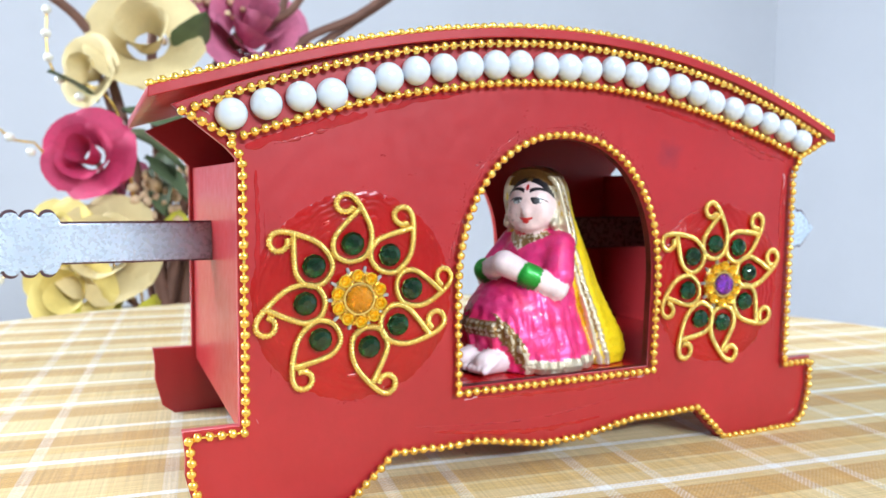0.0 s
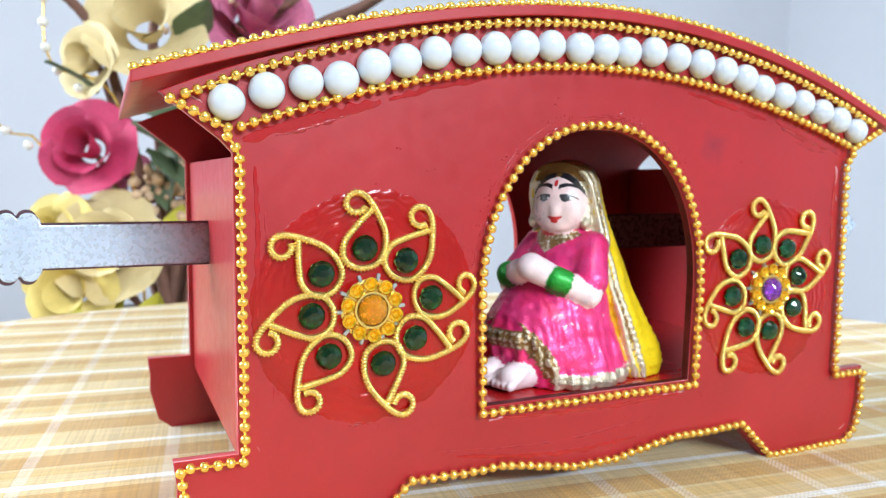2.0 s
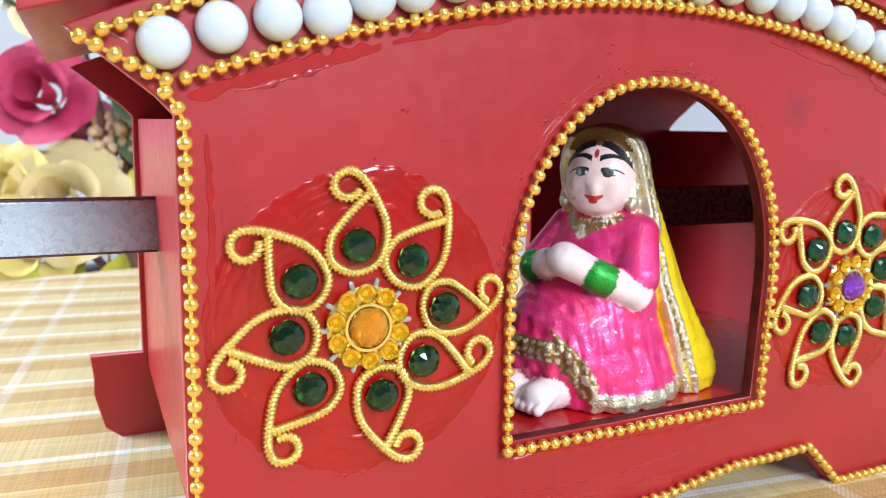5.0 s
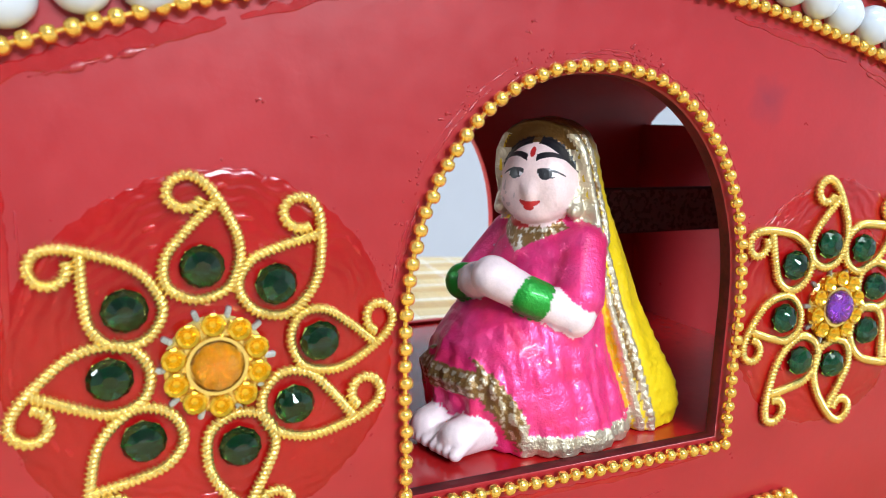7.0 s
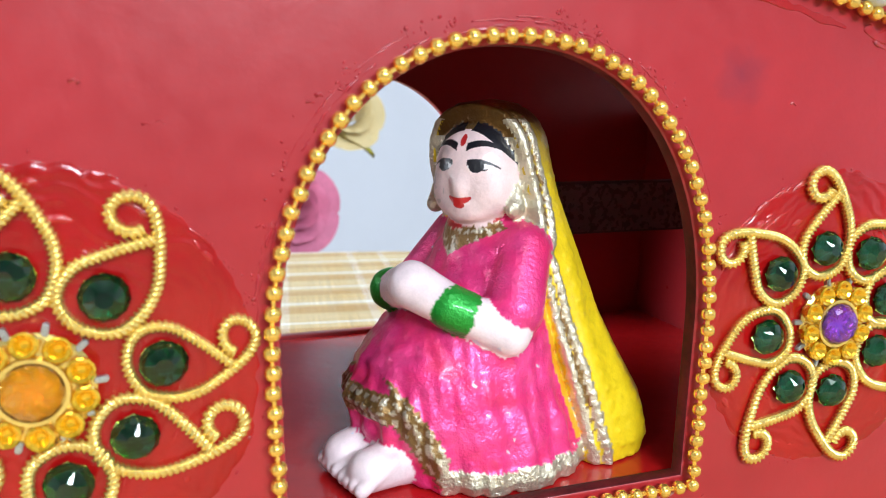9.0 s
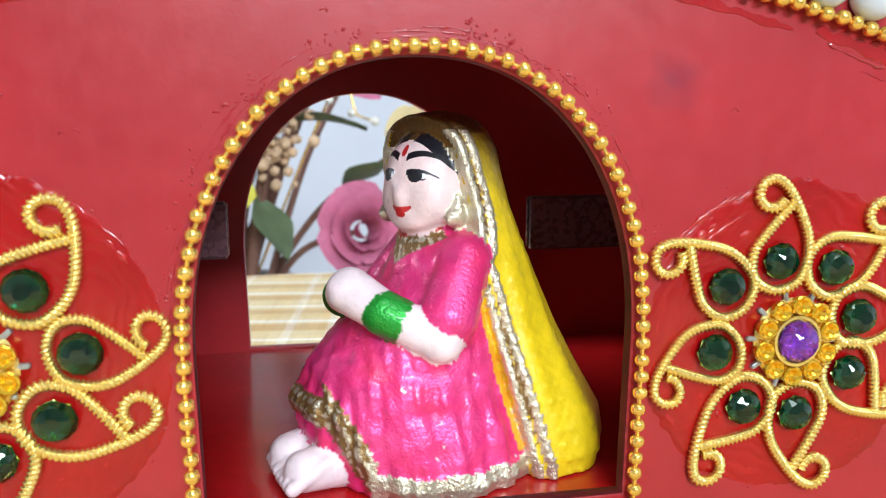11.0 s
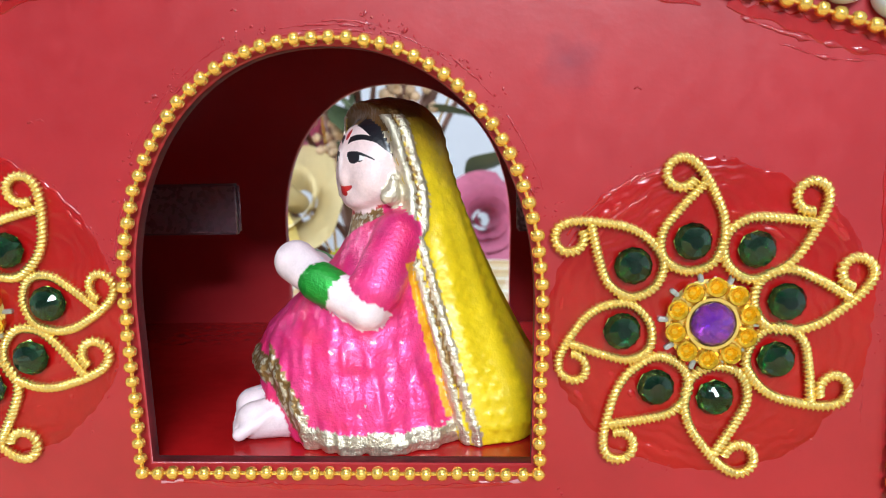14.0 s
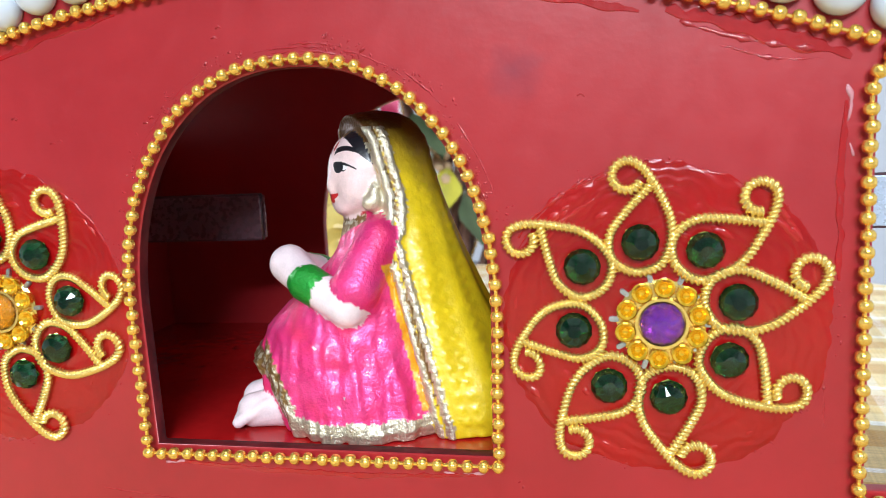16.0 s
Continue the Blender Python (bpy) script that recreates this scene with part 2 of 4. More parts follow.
def cloth_material():
    m = bpy.data.materials.new("checked_cloth")
    m.use_nodes = True
    nt = m.node_tree
    b = nt.nodes["Principled BSDF"]
    b.inputs["Roughness"].default_value = 0.85
    b.inputs["Sheen Weight"].default_value = 0.2
    co = nt.nodes.new("ShaderNodeTexCoord")
    mp = nt.nodes.new("ShaderNodeMapping")
    mp.inputs["Rotation"].default_value = (0, 0, radians(7))
    nt.links.new(co.outputs["Object"], mp.inputs["Vector"])
    sep = nt.nodes.new("ShaderNodeSeparateXYZ")
    nt.links.new(mp.outputs[0], sep.inputs[0])

    def bands(axis, period, stops):
        mod = nt.nodes.new("ShaderNodeMath")
        mod.operation = "WRAP"
        mod.inputs[1].default_value, mod.inputs[2].default_value = 1.0, 0.0
        div = nt.nodes.new("ShaderNodeMath")
        div.operation = "DIVIDE"
        div.inputs[1].default_value = period
        nt.links.new(sep.outputs[axis], div.inputs[0])
        nt.links.new(div.outputs[0], mod.inputs[0])
        ramp = nt.nodes.new("ShaderNodeValToRGB")
        ramp.color_ramp.interpolation = "CONSTANT"
        el = ramp.color_ramp.elements
        while len(el) > 1:
            el.remove(el[0])
        el[0].position, el[0].color = stops[0][0], (*stops[0][1], 1)
        for pos, c in stops[1:]:
            el.new(pos).color = (*c, 1)
        nt.links.new(mod.outputs[0], ramp.inputs[0])
        return ramp.outputs[0]

    cream, ochre, white, tan = (0.56, 0.43, 0.19), (0.42, 0.215, 0.027), (0.72, 0.75, 0.72), (0.54, 0.36, 0.105)
    weft = bands(1, 0.064, [(0.0, cream), (0.16, ochre), (0.34, cream), (0.40, white), (0.45, cream), (0.55, tan), (0.63, cream), (0.66, ochre), (0.81, cream), (0.9, white), (0.94, cream)])
    warp = bands(0, 0.058, [(0.0, cream), (0.2, tan), (0.36, cream), (0.45, white), (0.52, cream), (0.7, tan), (0.78, white), (0.84, cream)])
    mix = nt.nodes.new("ShaderNodeMix")
    mix.data_type = "RGBA"
    # single threads of the two sets lie side by side
    th = nt.nodes.new("ShaderNodeTexChecker")
    th.inputs["Scale"].default_value = 1400
    nt.links.new(mp.outputs[0], th.inputs["Vector"])
    fac = nt.nodes.new("ShaderNodeMapRange")
    fac.inputs[3].default_value, fac.inputs[4].default_value = 0.12, 0.42
    nt.links.new(th.outputs["Fac"], fac.inputs[0])
    nt.links.new(fac.outputs[0], mix.inputs[0])
    nt.links.new(weft, mix.inputs[6])
    nt.links.new(warp, mix.inputs[7])
    # uneven threads along both sets
    runs = []
    for along in ((25, 1300, 1), (1300, 25, 1)):
        st = nt.nodes.new("ShaderNodeMapping")
        st.inputs["Scale"].default_value = along
        nt.links.new(mp.outputs[0], st.inputs["Vector"])
        nz = nt.nodes.new("ShaderNodeTexNoise")
        nz.inputs["Scale"].default_value = 1.0
        nz.inputs["Detail"].default_value = 3
        nt.links.new(st.outputs[0], nz.inputs["Vector"])
        runs.append(nz)
    both = nt.nodes.new("ShaderNodeMath")
    both.operation = "ADD"
    nt.links.new(runs[0].outputs[0], both.inputs[0])
    nt.links.new(runs[1].outputs[0], both.inputs[1])
    mr = nt.nodes.new("ShaderNodeMapRange")
    mr.inputs[1].default_value, mr.inputs[2].default_value = 0.65, 1.35
    mr.inputs[3].default_value, mr.inputs[4].default_value = 0.72, 1.28
    nt.links.new(both.outputs[0], mr.inputs[0])
    sc = nt.nodes.new("ShaderNodeVectorMath")
    sc.operation = "SCALE"
    nt.links.new(mix.outputs[2], sc.inputs[0])
    nt.links.new(mr.outputs[0], sc.inputs[3])
    nt.links.new(sc.outputs[0], b.inputs["Base Color"])
    bp = nt.nodes.new("ShaderNodeBump")
    bp.inputs["Strength"].default_value, bp.inputs["Distance"].default_value = 0.5, 0.0003
    nt.links.new(th.outputs["Fac"], bp.inputs["Height"])
    nt.links.new(bp.outputs[0], b.inputs["Normal"])
    return m


CLOTH = cloth_material()


def table_and_cloth():
    table = tagged(new("round_table"), "round wooden table under a checked cloth", "table")
    wood = shade("dark_wood", (0.18, 0.09, 0.04), 0.5, 0, 0.2, 20)
    table.location = (TABLE_X, TABLE_Y, FLOOR_Z)
    part("tabletop", lathe(bmesh.new(), [(TABLE_R - 0.012, 0.715), (TABLE_R - 0.004, 0.72), (TABLE_R - 0.004, 0.74), (TABLE_R - 0.01, 0.7465)], 64, axis="Z"), wood, table)
    part("pedestal", lathe(bmesh.new(), [(0.05, 0.02), (0.04, 0.1), (0.035, 0.4), (0.05, 0.714)], 24, axis="Z"), wood, table)
    part("foot", lathe(bmesh.new(), [(0.22, 0.0), (0.22, 0.012), (0.06, 0.03)], 32, axis="Z"), wood, table)
    bm = bmesh.new()
    rings = []
    n = 160
    radii = [0.0005, 0.05, 0.1, 0.15, 0.2, 0.25, 0.29, 0.32, 0.34, TABLE_R - 0.006, TABLE_R, TABLE_R + 0.003, TABLE_R + 0.012, TABLE_R + 0.02, TABLE_R + 0.024]
    heights = [0, 0, 0, 0, 0, 0, 0, 0, 0, -0.0005, -0.004, -0.012, -0.08, -0.16, -0.24]
    for r, h in zip(radii, heights):
        ring = []
        for k in range(n):
            g = 2 * math.pi * k / n
            fold = max(0.0, -h - 0.01) * (0.10 * math.sin(g * 17 + 1) + 0.05 * math.sin(g * 29))
            ring.append(bm.verts.new(((r + fold) * math.cos(g), (r + fold) * math.sin(g), h)))
        rings.append(ring)
    bm.faces.new(rings[0])
    for q, r in zip(rings, rings[1:]):
        for k in range(n):
            bm.faces.new((q[k], q[(k + 1) % n], r[(k + 1) % n], r[k]))
    cloth = mesh_object("tablecloth", bm, CLOTH, smooth=True)
    sol = cloth.modifiers.new("thick", "SOLIDIFY")
    sol.thickness, sol.offset = 0.0008, -1
    cloth.location = (TABLE_X, TABLE_Y, 0)
    tagged(cloth, "ochre and cream checked woven cloth draped over the round table", "tablecloth")


table_and_cloth()

# ---- the palanquin ----
palanquin = tagged(new("toy_palanquin"), "red painted toy palanquin with gold bead trim, pearls and gem flowers", "palanquin")
T = 0.003            # thickness of the boards
DEPTH = 0.100        # inner face of the back board
MID = 0.0009


def top_line(x):
    return 0.1251 - 0.0227 * (abs(x - 0.0024) / 0.105) ** 2


def band_line(x):
    return 0.1144 - 0.0180 * (abs(x - 0.0018) / 0.093) ** 1.9


def mirrored(half):
    """A closed outline from its right half, which runs from the bottom's middle to the top's middle."""
    return [(MID + x, z) for x, z in half] + [(MID - x, z) for x, z in reversed(half) if x > 1e-6]


def outline(inset):
    """The board's outline, or a line within it."""
    half = [(0, 0.0078), (0.008, 0.0080), (0.018, 0.0098), (0.028, 0.0114), (0.040, 0.0112), (0.0535, 0.0116)]
    half = [(x, z + inset) for x, z in half]
    i = inset
    half += [(0.0655 + i * 0.4, 0.0 + i), (0.0995 - i * 0.6, 0.0 + i), (0.1045 - i, 0.004 + i * 0.7), (0.107 - i, 0.014), (0.1068 - i, 0.0190), (0.1075 - i, 0.0252 - i)]
    half += [(0.0940 - i, 0.0250 - i), (0.0940 - i, 0.0908), (0.0965 - i, 0.0935 + i * 0.4)]
    tip = 0.1085 - i * 1.6
    half += [(tip, top_line(MID + tip) + 0.0014 - i)]
    half += [(x, top_line(MID + x) + 0.0014 - i) for x in [0.105 - 0.005 * k - (0.003 if k == 0 else 0) for k in range(0, 21)]]
    half += [(0, top_line(MID) + 0.0014 - i)]
    return half


def window(grow):
    """The arched opening, from its lower left corner over the arch."""
    w, base, spring, rise = 0.0337 + grow, 0.0284 - grow, 0.0560, 0.0426 + grow
    pts = [(-w + 0.0006, base), (-w, spring)]
    for k in range(1, 40):
        g = math.pi * k / 40
        e = 0.92
        pts.append((-w * math.copysign(abs(math.cos(g)) ** e, math.cos(g)), spring + rise * math.sin(g) ** e))
    pts += [(w, spring), (w - 0.0006, base)]
    return [(x + 0.0009, z) for x, z in pts]


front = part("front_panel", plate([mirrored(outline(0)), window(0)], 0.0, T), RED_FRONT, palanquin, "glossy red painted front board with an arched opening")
# the cut edge of the opening is a darker, mottled red
front.data.materials.append(shade("dark_red_edge", (0.09, 0.008, 0.010), 0.6, 0, 0.7, 130, 0.3, 400, 0.0, 0.15))
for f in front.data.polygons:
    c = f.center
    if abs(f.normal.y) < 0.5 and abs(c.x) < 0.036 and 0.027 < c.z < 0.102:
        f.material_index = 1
back = part("back_panel", plate([mirrored(outline(0)), window(0)], DEPTH, DEPTH + T), RED, palanquin)
SIDE = 0.0926
for s in (-1, 1):
    bm = box(bmesh.new(), MID + s * SIDE - (0 if s < 0 else T), MID + s * SIDE + (T if s < 0 else 0), T, DEPTH, 0.0205, 0.0902, 0.0003)
    part("side_wall", bm, RED, palanquin)
part("floor_board", box(bmesh.new(), MID - SIDE + T, MID + SIDE - T, T, DEPTH, 0.0245, 0.0275, 0.0002), shade("glossy_red_floor_paint", (0.42, 0.009, 0.010), 0.2, 0, 0.2, 40, 0.3, 260, 0.3, 0.4), palanquin)


def roof_line(x):
    """The underside of the roof sheet, which stands off the board a little at one end."""
    return top_line(x) + 0.0015 + 0.0045 * (min(0, x) / 0.112) ** 4


def roof():
    xs = [-0.1128 + (0.1125 + 0.1128) * k / 80 for k in range(81)]
    y0, y1 = -0.0025, DEPTH + T + 0.0035
    loop = [(x, roof_line(x)) for x in xs] + [(x, roof_line(x) + 0.0025) for x in reversed(xs)]
    return plate([loop], y0, y1, 0.0003)


part("roof", roof(), RED, palanquin, "curved thin red roof sheet")


def pole(s):
    """One carrying bar: flat, with scallops and a pointed tip outside and a plain end inside."""
    zc = 0.0672
    half = [(0.0335, 0.0056), (0.134, 0.0056), (0.1345, 0.0070)]
    for c in (0.137, 0.1417, 0.1464, 0.1511, 0.1558, 0.1605):
        half += [(c + 0.0021 * math.sin(radians(a)), 0.0072 + 0.0017 * math.cos(radians(a))) for a in range(-80, 81, 20)]
    half += [(0.1655, 0.0078), (0.1735, 0.0002)]
    loop = [(s * x, zc + z) for x, z in half] + [(s * x, zc - z) for x, z in reversed(half)]
    y = 0.056
    grown = [(x + math.copysign(0.0005, x), zc + (z - zc) * 1.09) for x, z in loop]
    p = part("pole", plate([grown], y - 0.0014, y + 0.0014, 0.0002), BURNT, palanquin, "flat bluish silver painted carrying pole with a scalloped end")
    p.location.x = MID
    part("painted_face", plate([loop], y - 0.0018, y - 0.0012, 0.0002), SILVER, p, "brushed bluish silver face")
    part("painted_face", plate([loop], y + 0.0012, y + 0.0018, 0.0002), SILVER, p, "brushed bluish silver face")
    return p


for s in (-1, 1):
    pole(s)

# ---- bead chains ----
PITCH = 0.00275


def bead_mesh():
    bm = bmesh.new()
    lathe(bm, [(0.00038, -0.00104), (0.00086, -0.00086), (0.00114, -0.00046), (0.00119, 0.0), (0.00114, 0.00046), (0.00086, 0.00086), (0.00038, 0.00104)], 12, axis="Z")
    me = bpy.data.meshes.new("bead")
    bm.to_mesh(me)
    bm.free()
    for f in me.polygons:
        f.use_smooth = True
    me.materials.append(GOLD)
    return me


BEAD_MESH = bead_mesh()


def chain(name, pts, y, parent, single=True):
    """A chain of beads on a thread through points (x, z); single beads are parts, else one mesh."""
    line = even([(x, y, z) for x, z in pts], PITCH)
    bm = bmesh.new()
    tube(bm, even(line, PITCH), 0.00036, 6)
    thread = part(name, bm, GOLD, parent, "thin gold bead chain glued along the edge")
    joined = bmesh.new()
    rnd = random.Random(len(line))
    for i, p in enumerate(line):
        q = line[min(i + 1, len(line) - 1)] - line[max(i - 1, 0)]
        m = Matrix.Translation(p + Vector((rnd.uniform(-1, 1), rnd.uniform(-1, 0.3), rnd.uniform(-1, 1))) * 0.00012) @ q.to_track_quat("Z", "Y").to_matrix().to_4x4()
        m = m @ Matrix.Diagonal((1, 1, rnd.uniform(0.93, 1.05), 1))
        if single:
            shared("bead", BEAD_MESH, thread, m)
        else:
            k = len(joined.verts)
            joined.from_mesh(BEAD_MESH)
            joined.verts.ensure_lookup_table()
            bmesh.ops.transform(joined, matrix=m, verts=joined.verts[k:])
    if single:
        joined.free()
    else:
        tagged(part("bead_strip", joined, GOLD, thread, smooth=True), kind="stuff")
    return thread


FRONT = -0.0015
inner = mirrored(outline(0.0013))
n_half = len(outline(0.0013))
right, left = inner[:n_half], inner[n_half:]
# the lower edge, both feet and the sides up to the flare
chain("edge_chain", list(reversed(right[:15])) + [(2 * MID - x, z) for x, z in right[1:15]], FRONT, palanquin)
for s in (-1, 1):
    a, b = right[14], right[15]
    chain("flare_chain", [(MID + s * (a[0] - MID), a[1] + 0.0018), (MID + s * (b[0] - MID), b[1] - 0.0012)], FRONT, palanquin)
xs = [MID + 0.1035 * (k / 40 - 1) for k in range(81)]
chain("upper_band_chain", [(x, top_line(x)) for x in xs], FRONT, palanquin, single=False)
xs = [MID + 0.0925 * (k / 40 - 1) for k in range(81)]
chain("lower_band_chain", [(x, band_line(x)) for x in xs], FRONT, palanquin)
w = window(0.0013)
chain("window_chain", w + [w[0]], FRONT, palanquin)
xs = [-0.1120 + (0.1118 + 0.1120) * k / 80 for k in range(81)]
chain("roof_chain", [(x, roof_line(x) + 0.0030) for x in xs], -0.0012, palanquin, single=False)

# ---- pearls in the band ----
bm = bmesh.new()
lathe(bm, [(0.0037, 0.0), (0.00398, 0.0008), (0.0039, 0.0018), (0.0035, 0.0029), (0.0028, 0.0037), (0.0019, 0.0043), (0.0010, 0.0046), (0.0003, 0.0047)], 32)
pearl_mesh = bpy.data.meshes.new("pearl")
bm.to_mesh(pearl_mesh)
bm.free()
for f in pearl_mesh.polygons:
    f.use_smooth = True
pearl_mesh.materials.append(PEARL)
rnd = random.Random(4)
PEARLS = [(-943, 1012), (-860, 1040), (-775, 1062), (-696, 1073), (-620, 1106), (-545, 1124), (-469, 1147), (-390, 1160), (-312, 1170), (-232, 1180), (-155, 1188), (-70, 1188), (8, 1190),
          (80, 1190), (165, 1197), (248, 1187), (332, 1177), (418, 1164), (496, 1147), (563, 1122), (648, 1106), (730, 1089), (812, 1067), (890, 1045), (969, 1015)]
for x, z in PEARLS:
    k = rnd.uniform(0.97, 1.04)
    shared("pearl", pearl_mesh, palanquin, Matrix.Translation((x / 10000, 0.0001, z / 10000)) @ Matrix.Rotation(rnd.uniform(0, 6), 4, "Y") @ Matrix.Diagonal((k, 1, k, 1)))

# ---- gem flowers ----


def to_mesh(name, bm, material, smooth=False):
    me = bpy.data.meshes.new(name)
    bm.to_mesh(me)
    bm.free()
    if smooth:
        for f in me.polygons:
            f.use_smooth = True
    me.materials.append(material)
    return me


EYE_REACH = 11.3     # from a stone's middle to the middle of the wire's curl, in mm


def paisley():
    """A rope wire round a stone at the origin, its curl straight above."""
    pts = [(1.5, 9.6), (-0.3, 7.6), (-2.7, 4.8), (-4.9, 1.5), (-5.0, -2.0), (-3.2, -4.2), (0.0, -5.0), (3.6, -3.4), (5.0, 0.5), (4.7, 4.2), (3.0, 7.9), (1.2, 10.8),
           (-0.6, 12.7), (-2.6, 13.4), (-4.5, 12.3), (-4.9, 10.3), (-3.6, 8.8), (-1.6, 8.8), (-0.2, 10.1)]
    g = math.atan2(2.7, 11.0)
    pts = [(x * math.cos(g) + z * math.sin(g), z * math.cos(g) - x * math.sin(g)) for x, z in pts]
    line = smooth_line([(x / 1000, 0, z / 1000) for x, z in pts], 0.00011)
    return to_mesh("paisley_wire", tube(bmesh.new(), line, 0.00084, 12, 0.44, 0.22), WIRE, True)


def gem_mesh(name, r, h, sides, material):
    bm = bmesh.new()
    rings = []
    for rr, hh, off in ((r * 0.93, 0.0, 0), (r, h * 0.22, 0), (r * 0.78, h * 0.70, 0.5), (r * 0.36, h, 0)):
        rings.append([bm.verts.new((rr * math.cos(2 * math.pi * (k + off) / sides), -hh, rr * math.sin(2 * math.pi * (k + off) / sides))) for k in range(sides)])
    for n, (q, p) in enumerate(zip(rings, rings[1:])):
        for k in range(sides):
            m = (k + 1) % sides
            if n == 0:
                bm.faces.new((q[k], q[m], p[m], p[k]))
            elif n == 1:
                bm.faces.new((q[k], q[m], p[k]))
                bm.faces.new((q[m], p[m], p[k]))
            else:
                bm.faces.new((q[k], p[m], p[k]))
                bm.faces.new((q[k], q[m], p[m]))
    bm.faces.new(rings[-1])
    bm.faces.new(rings[0][::-1])
    bmesh.ops.recalc_face_normals(bm, faces=bm.faces)
    return to_mesh(name, bm, material)


WIRE_MESH = paisley()
GREEN_MESH = gem_mesh("green_gem", 0.0031, 0.0023, 12, GREEN)
ORANGE_MESH = gem_mesh("orange_gem", 0.0036, 0.0028, 12, ORANGE)
PURPLE_MESH = gem_mesh("purple_gem", 0.0036, 0.0028, 12, PURPLE)


def foil_mesh(name, r, material):
    """A crimped cone of foil under a stone."""
    bm = bmesh.new()
    n = 16
    rings = []
    for f, h, swing in ((0.34, 0.0, 0.00022), (0.70, 0.00022, -0.00026), (1.0, 0.0004, 0.00034)):
        rings.append([bm.verts.new((r * f * math.cos(2 * math.pi * k / n), -0.0004 - h - swing * (1 if k % 2 else -1), r * f * math.sin(2 * math.pi * k / n))) for k in range(n)])
    top = bm.verts.new((0, -0.0001, 0))
    for k in range(n):
        m = (k + 1) % n
        bm.faces.new((top, rings[0][k], rings[0][m]))
        for p, q in zip(rings, rings[1:]):
            bm.faces.new((p[k], q[k], q[m]))
            bm.faces.new((p[k], q[m], p[m]))
    return to_mesh(name, bm, material)


FOIL_MESH = foil_mesh("foil", 0.00302, GREEN_FOIL)
FOIL_GOLD = foil_mesh("foil", 0.0035, GOLD_FOIL)
CUP_MESH = to_mesh("yellow_gem", lathe(bmesh.new(), [(0.0014, 0.0), (0.00172, 0.0010), (0.00172, 0.0016), (0.0015, 0.0018), (0.0011, 0.00155), (0.0005, 0.0008), (0.0001, 0.0007)], 14), YELLOW)


PRONG_MESH = to_mesh("prong", box(bmesh.new(), -0.0009, 0.0009, -0.0005, 0.0005, -0.0004, 0.0004, 0.00018), shade("tin_prong", (0.42, 0.45, 0.46), 0.3, 0.8, 0.2, 400))


def swirl_material():
    m = shade("red_paint_swirl", (0.335, 0.0050, 0.005), 0.17, 0, 0.22, 60, 0.0, 500, 0.3, 0.35)
    nt = m.node_tree
    wv = nt.nodes.new("ShaderNodeTexWave")
    wv.wave_type, wv.rings_direction = "RINGS", "Y"
    wv.inputs["Scale"].default_value = 150
    wv.inputs["Distortion"].default_value = 22.0
    wv.inputs["Detail"].default_value = 3
    wv.inputs["Detail Scale"].default_value = 0.45
    co = nt.nodes.new("ShaderNodeTexCoord")
    nt.links.new(co.outputs["Object"], wv.inputs["Vector"])
    bp = nt.nodes.new("ShaderNodeBump")
    bp.inputs["Strength"].default_value, bp.inputs["Distance"].default_value = 0.26, 0.0004
    nt.links.new(wv.outputs["Fac"], bp.inputs["Height"])
    nt.links.new(bp.outputs[0], nt.nodes["Principled BSDF"].inputs["Normal"])
    return m


SWIRL = swirl_material()


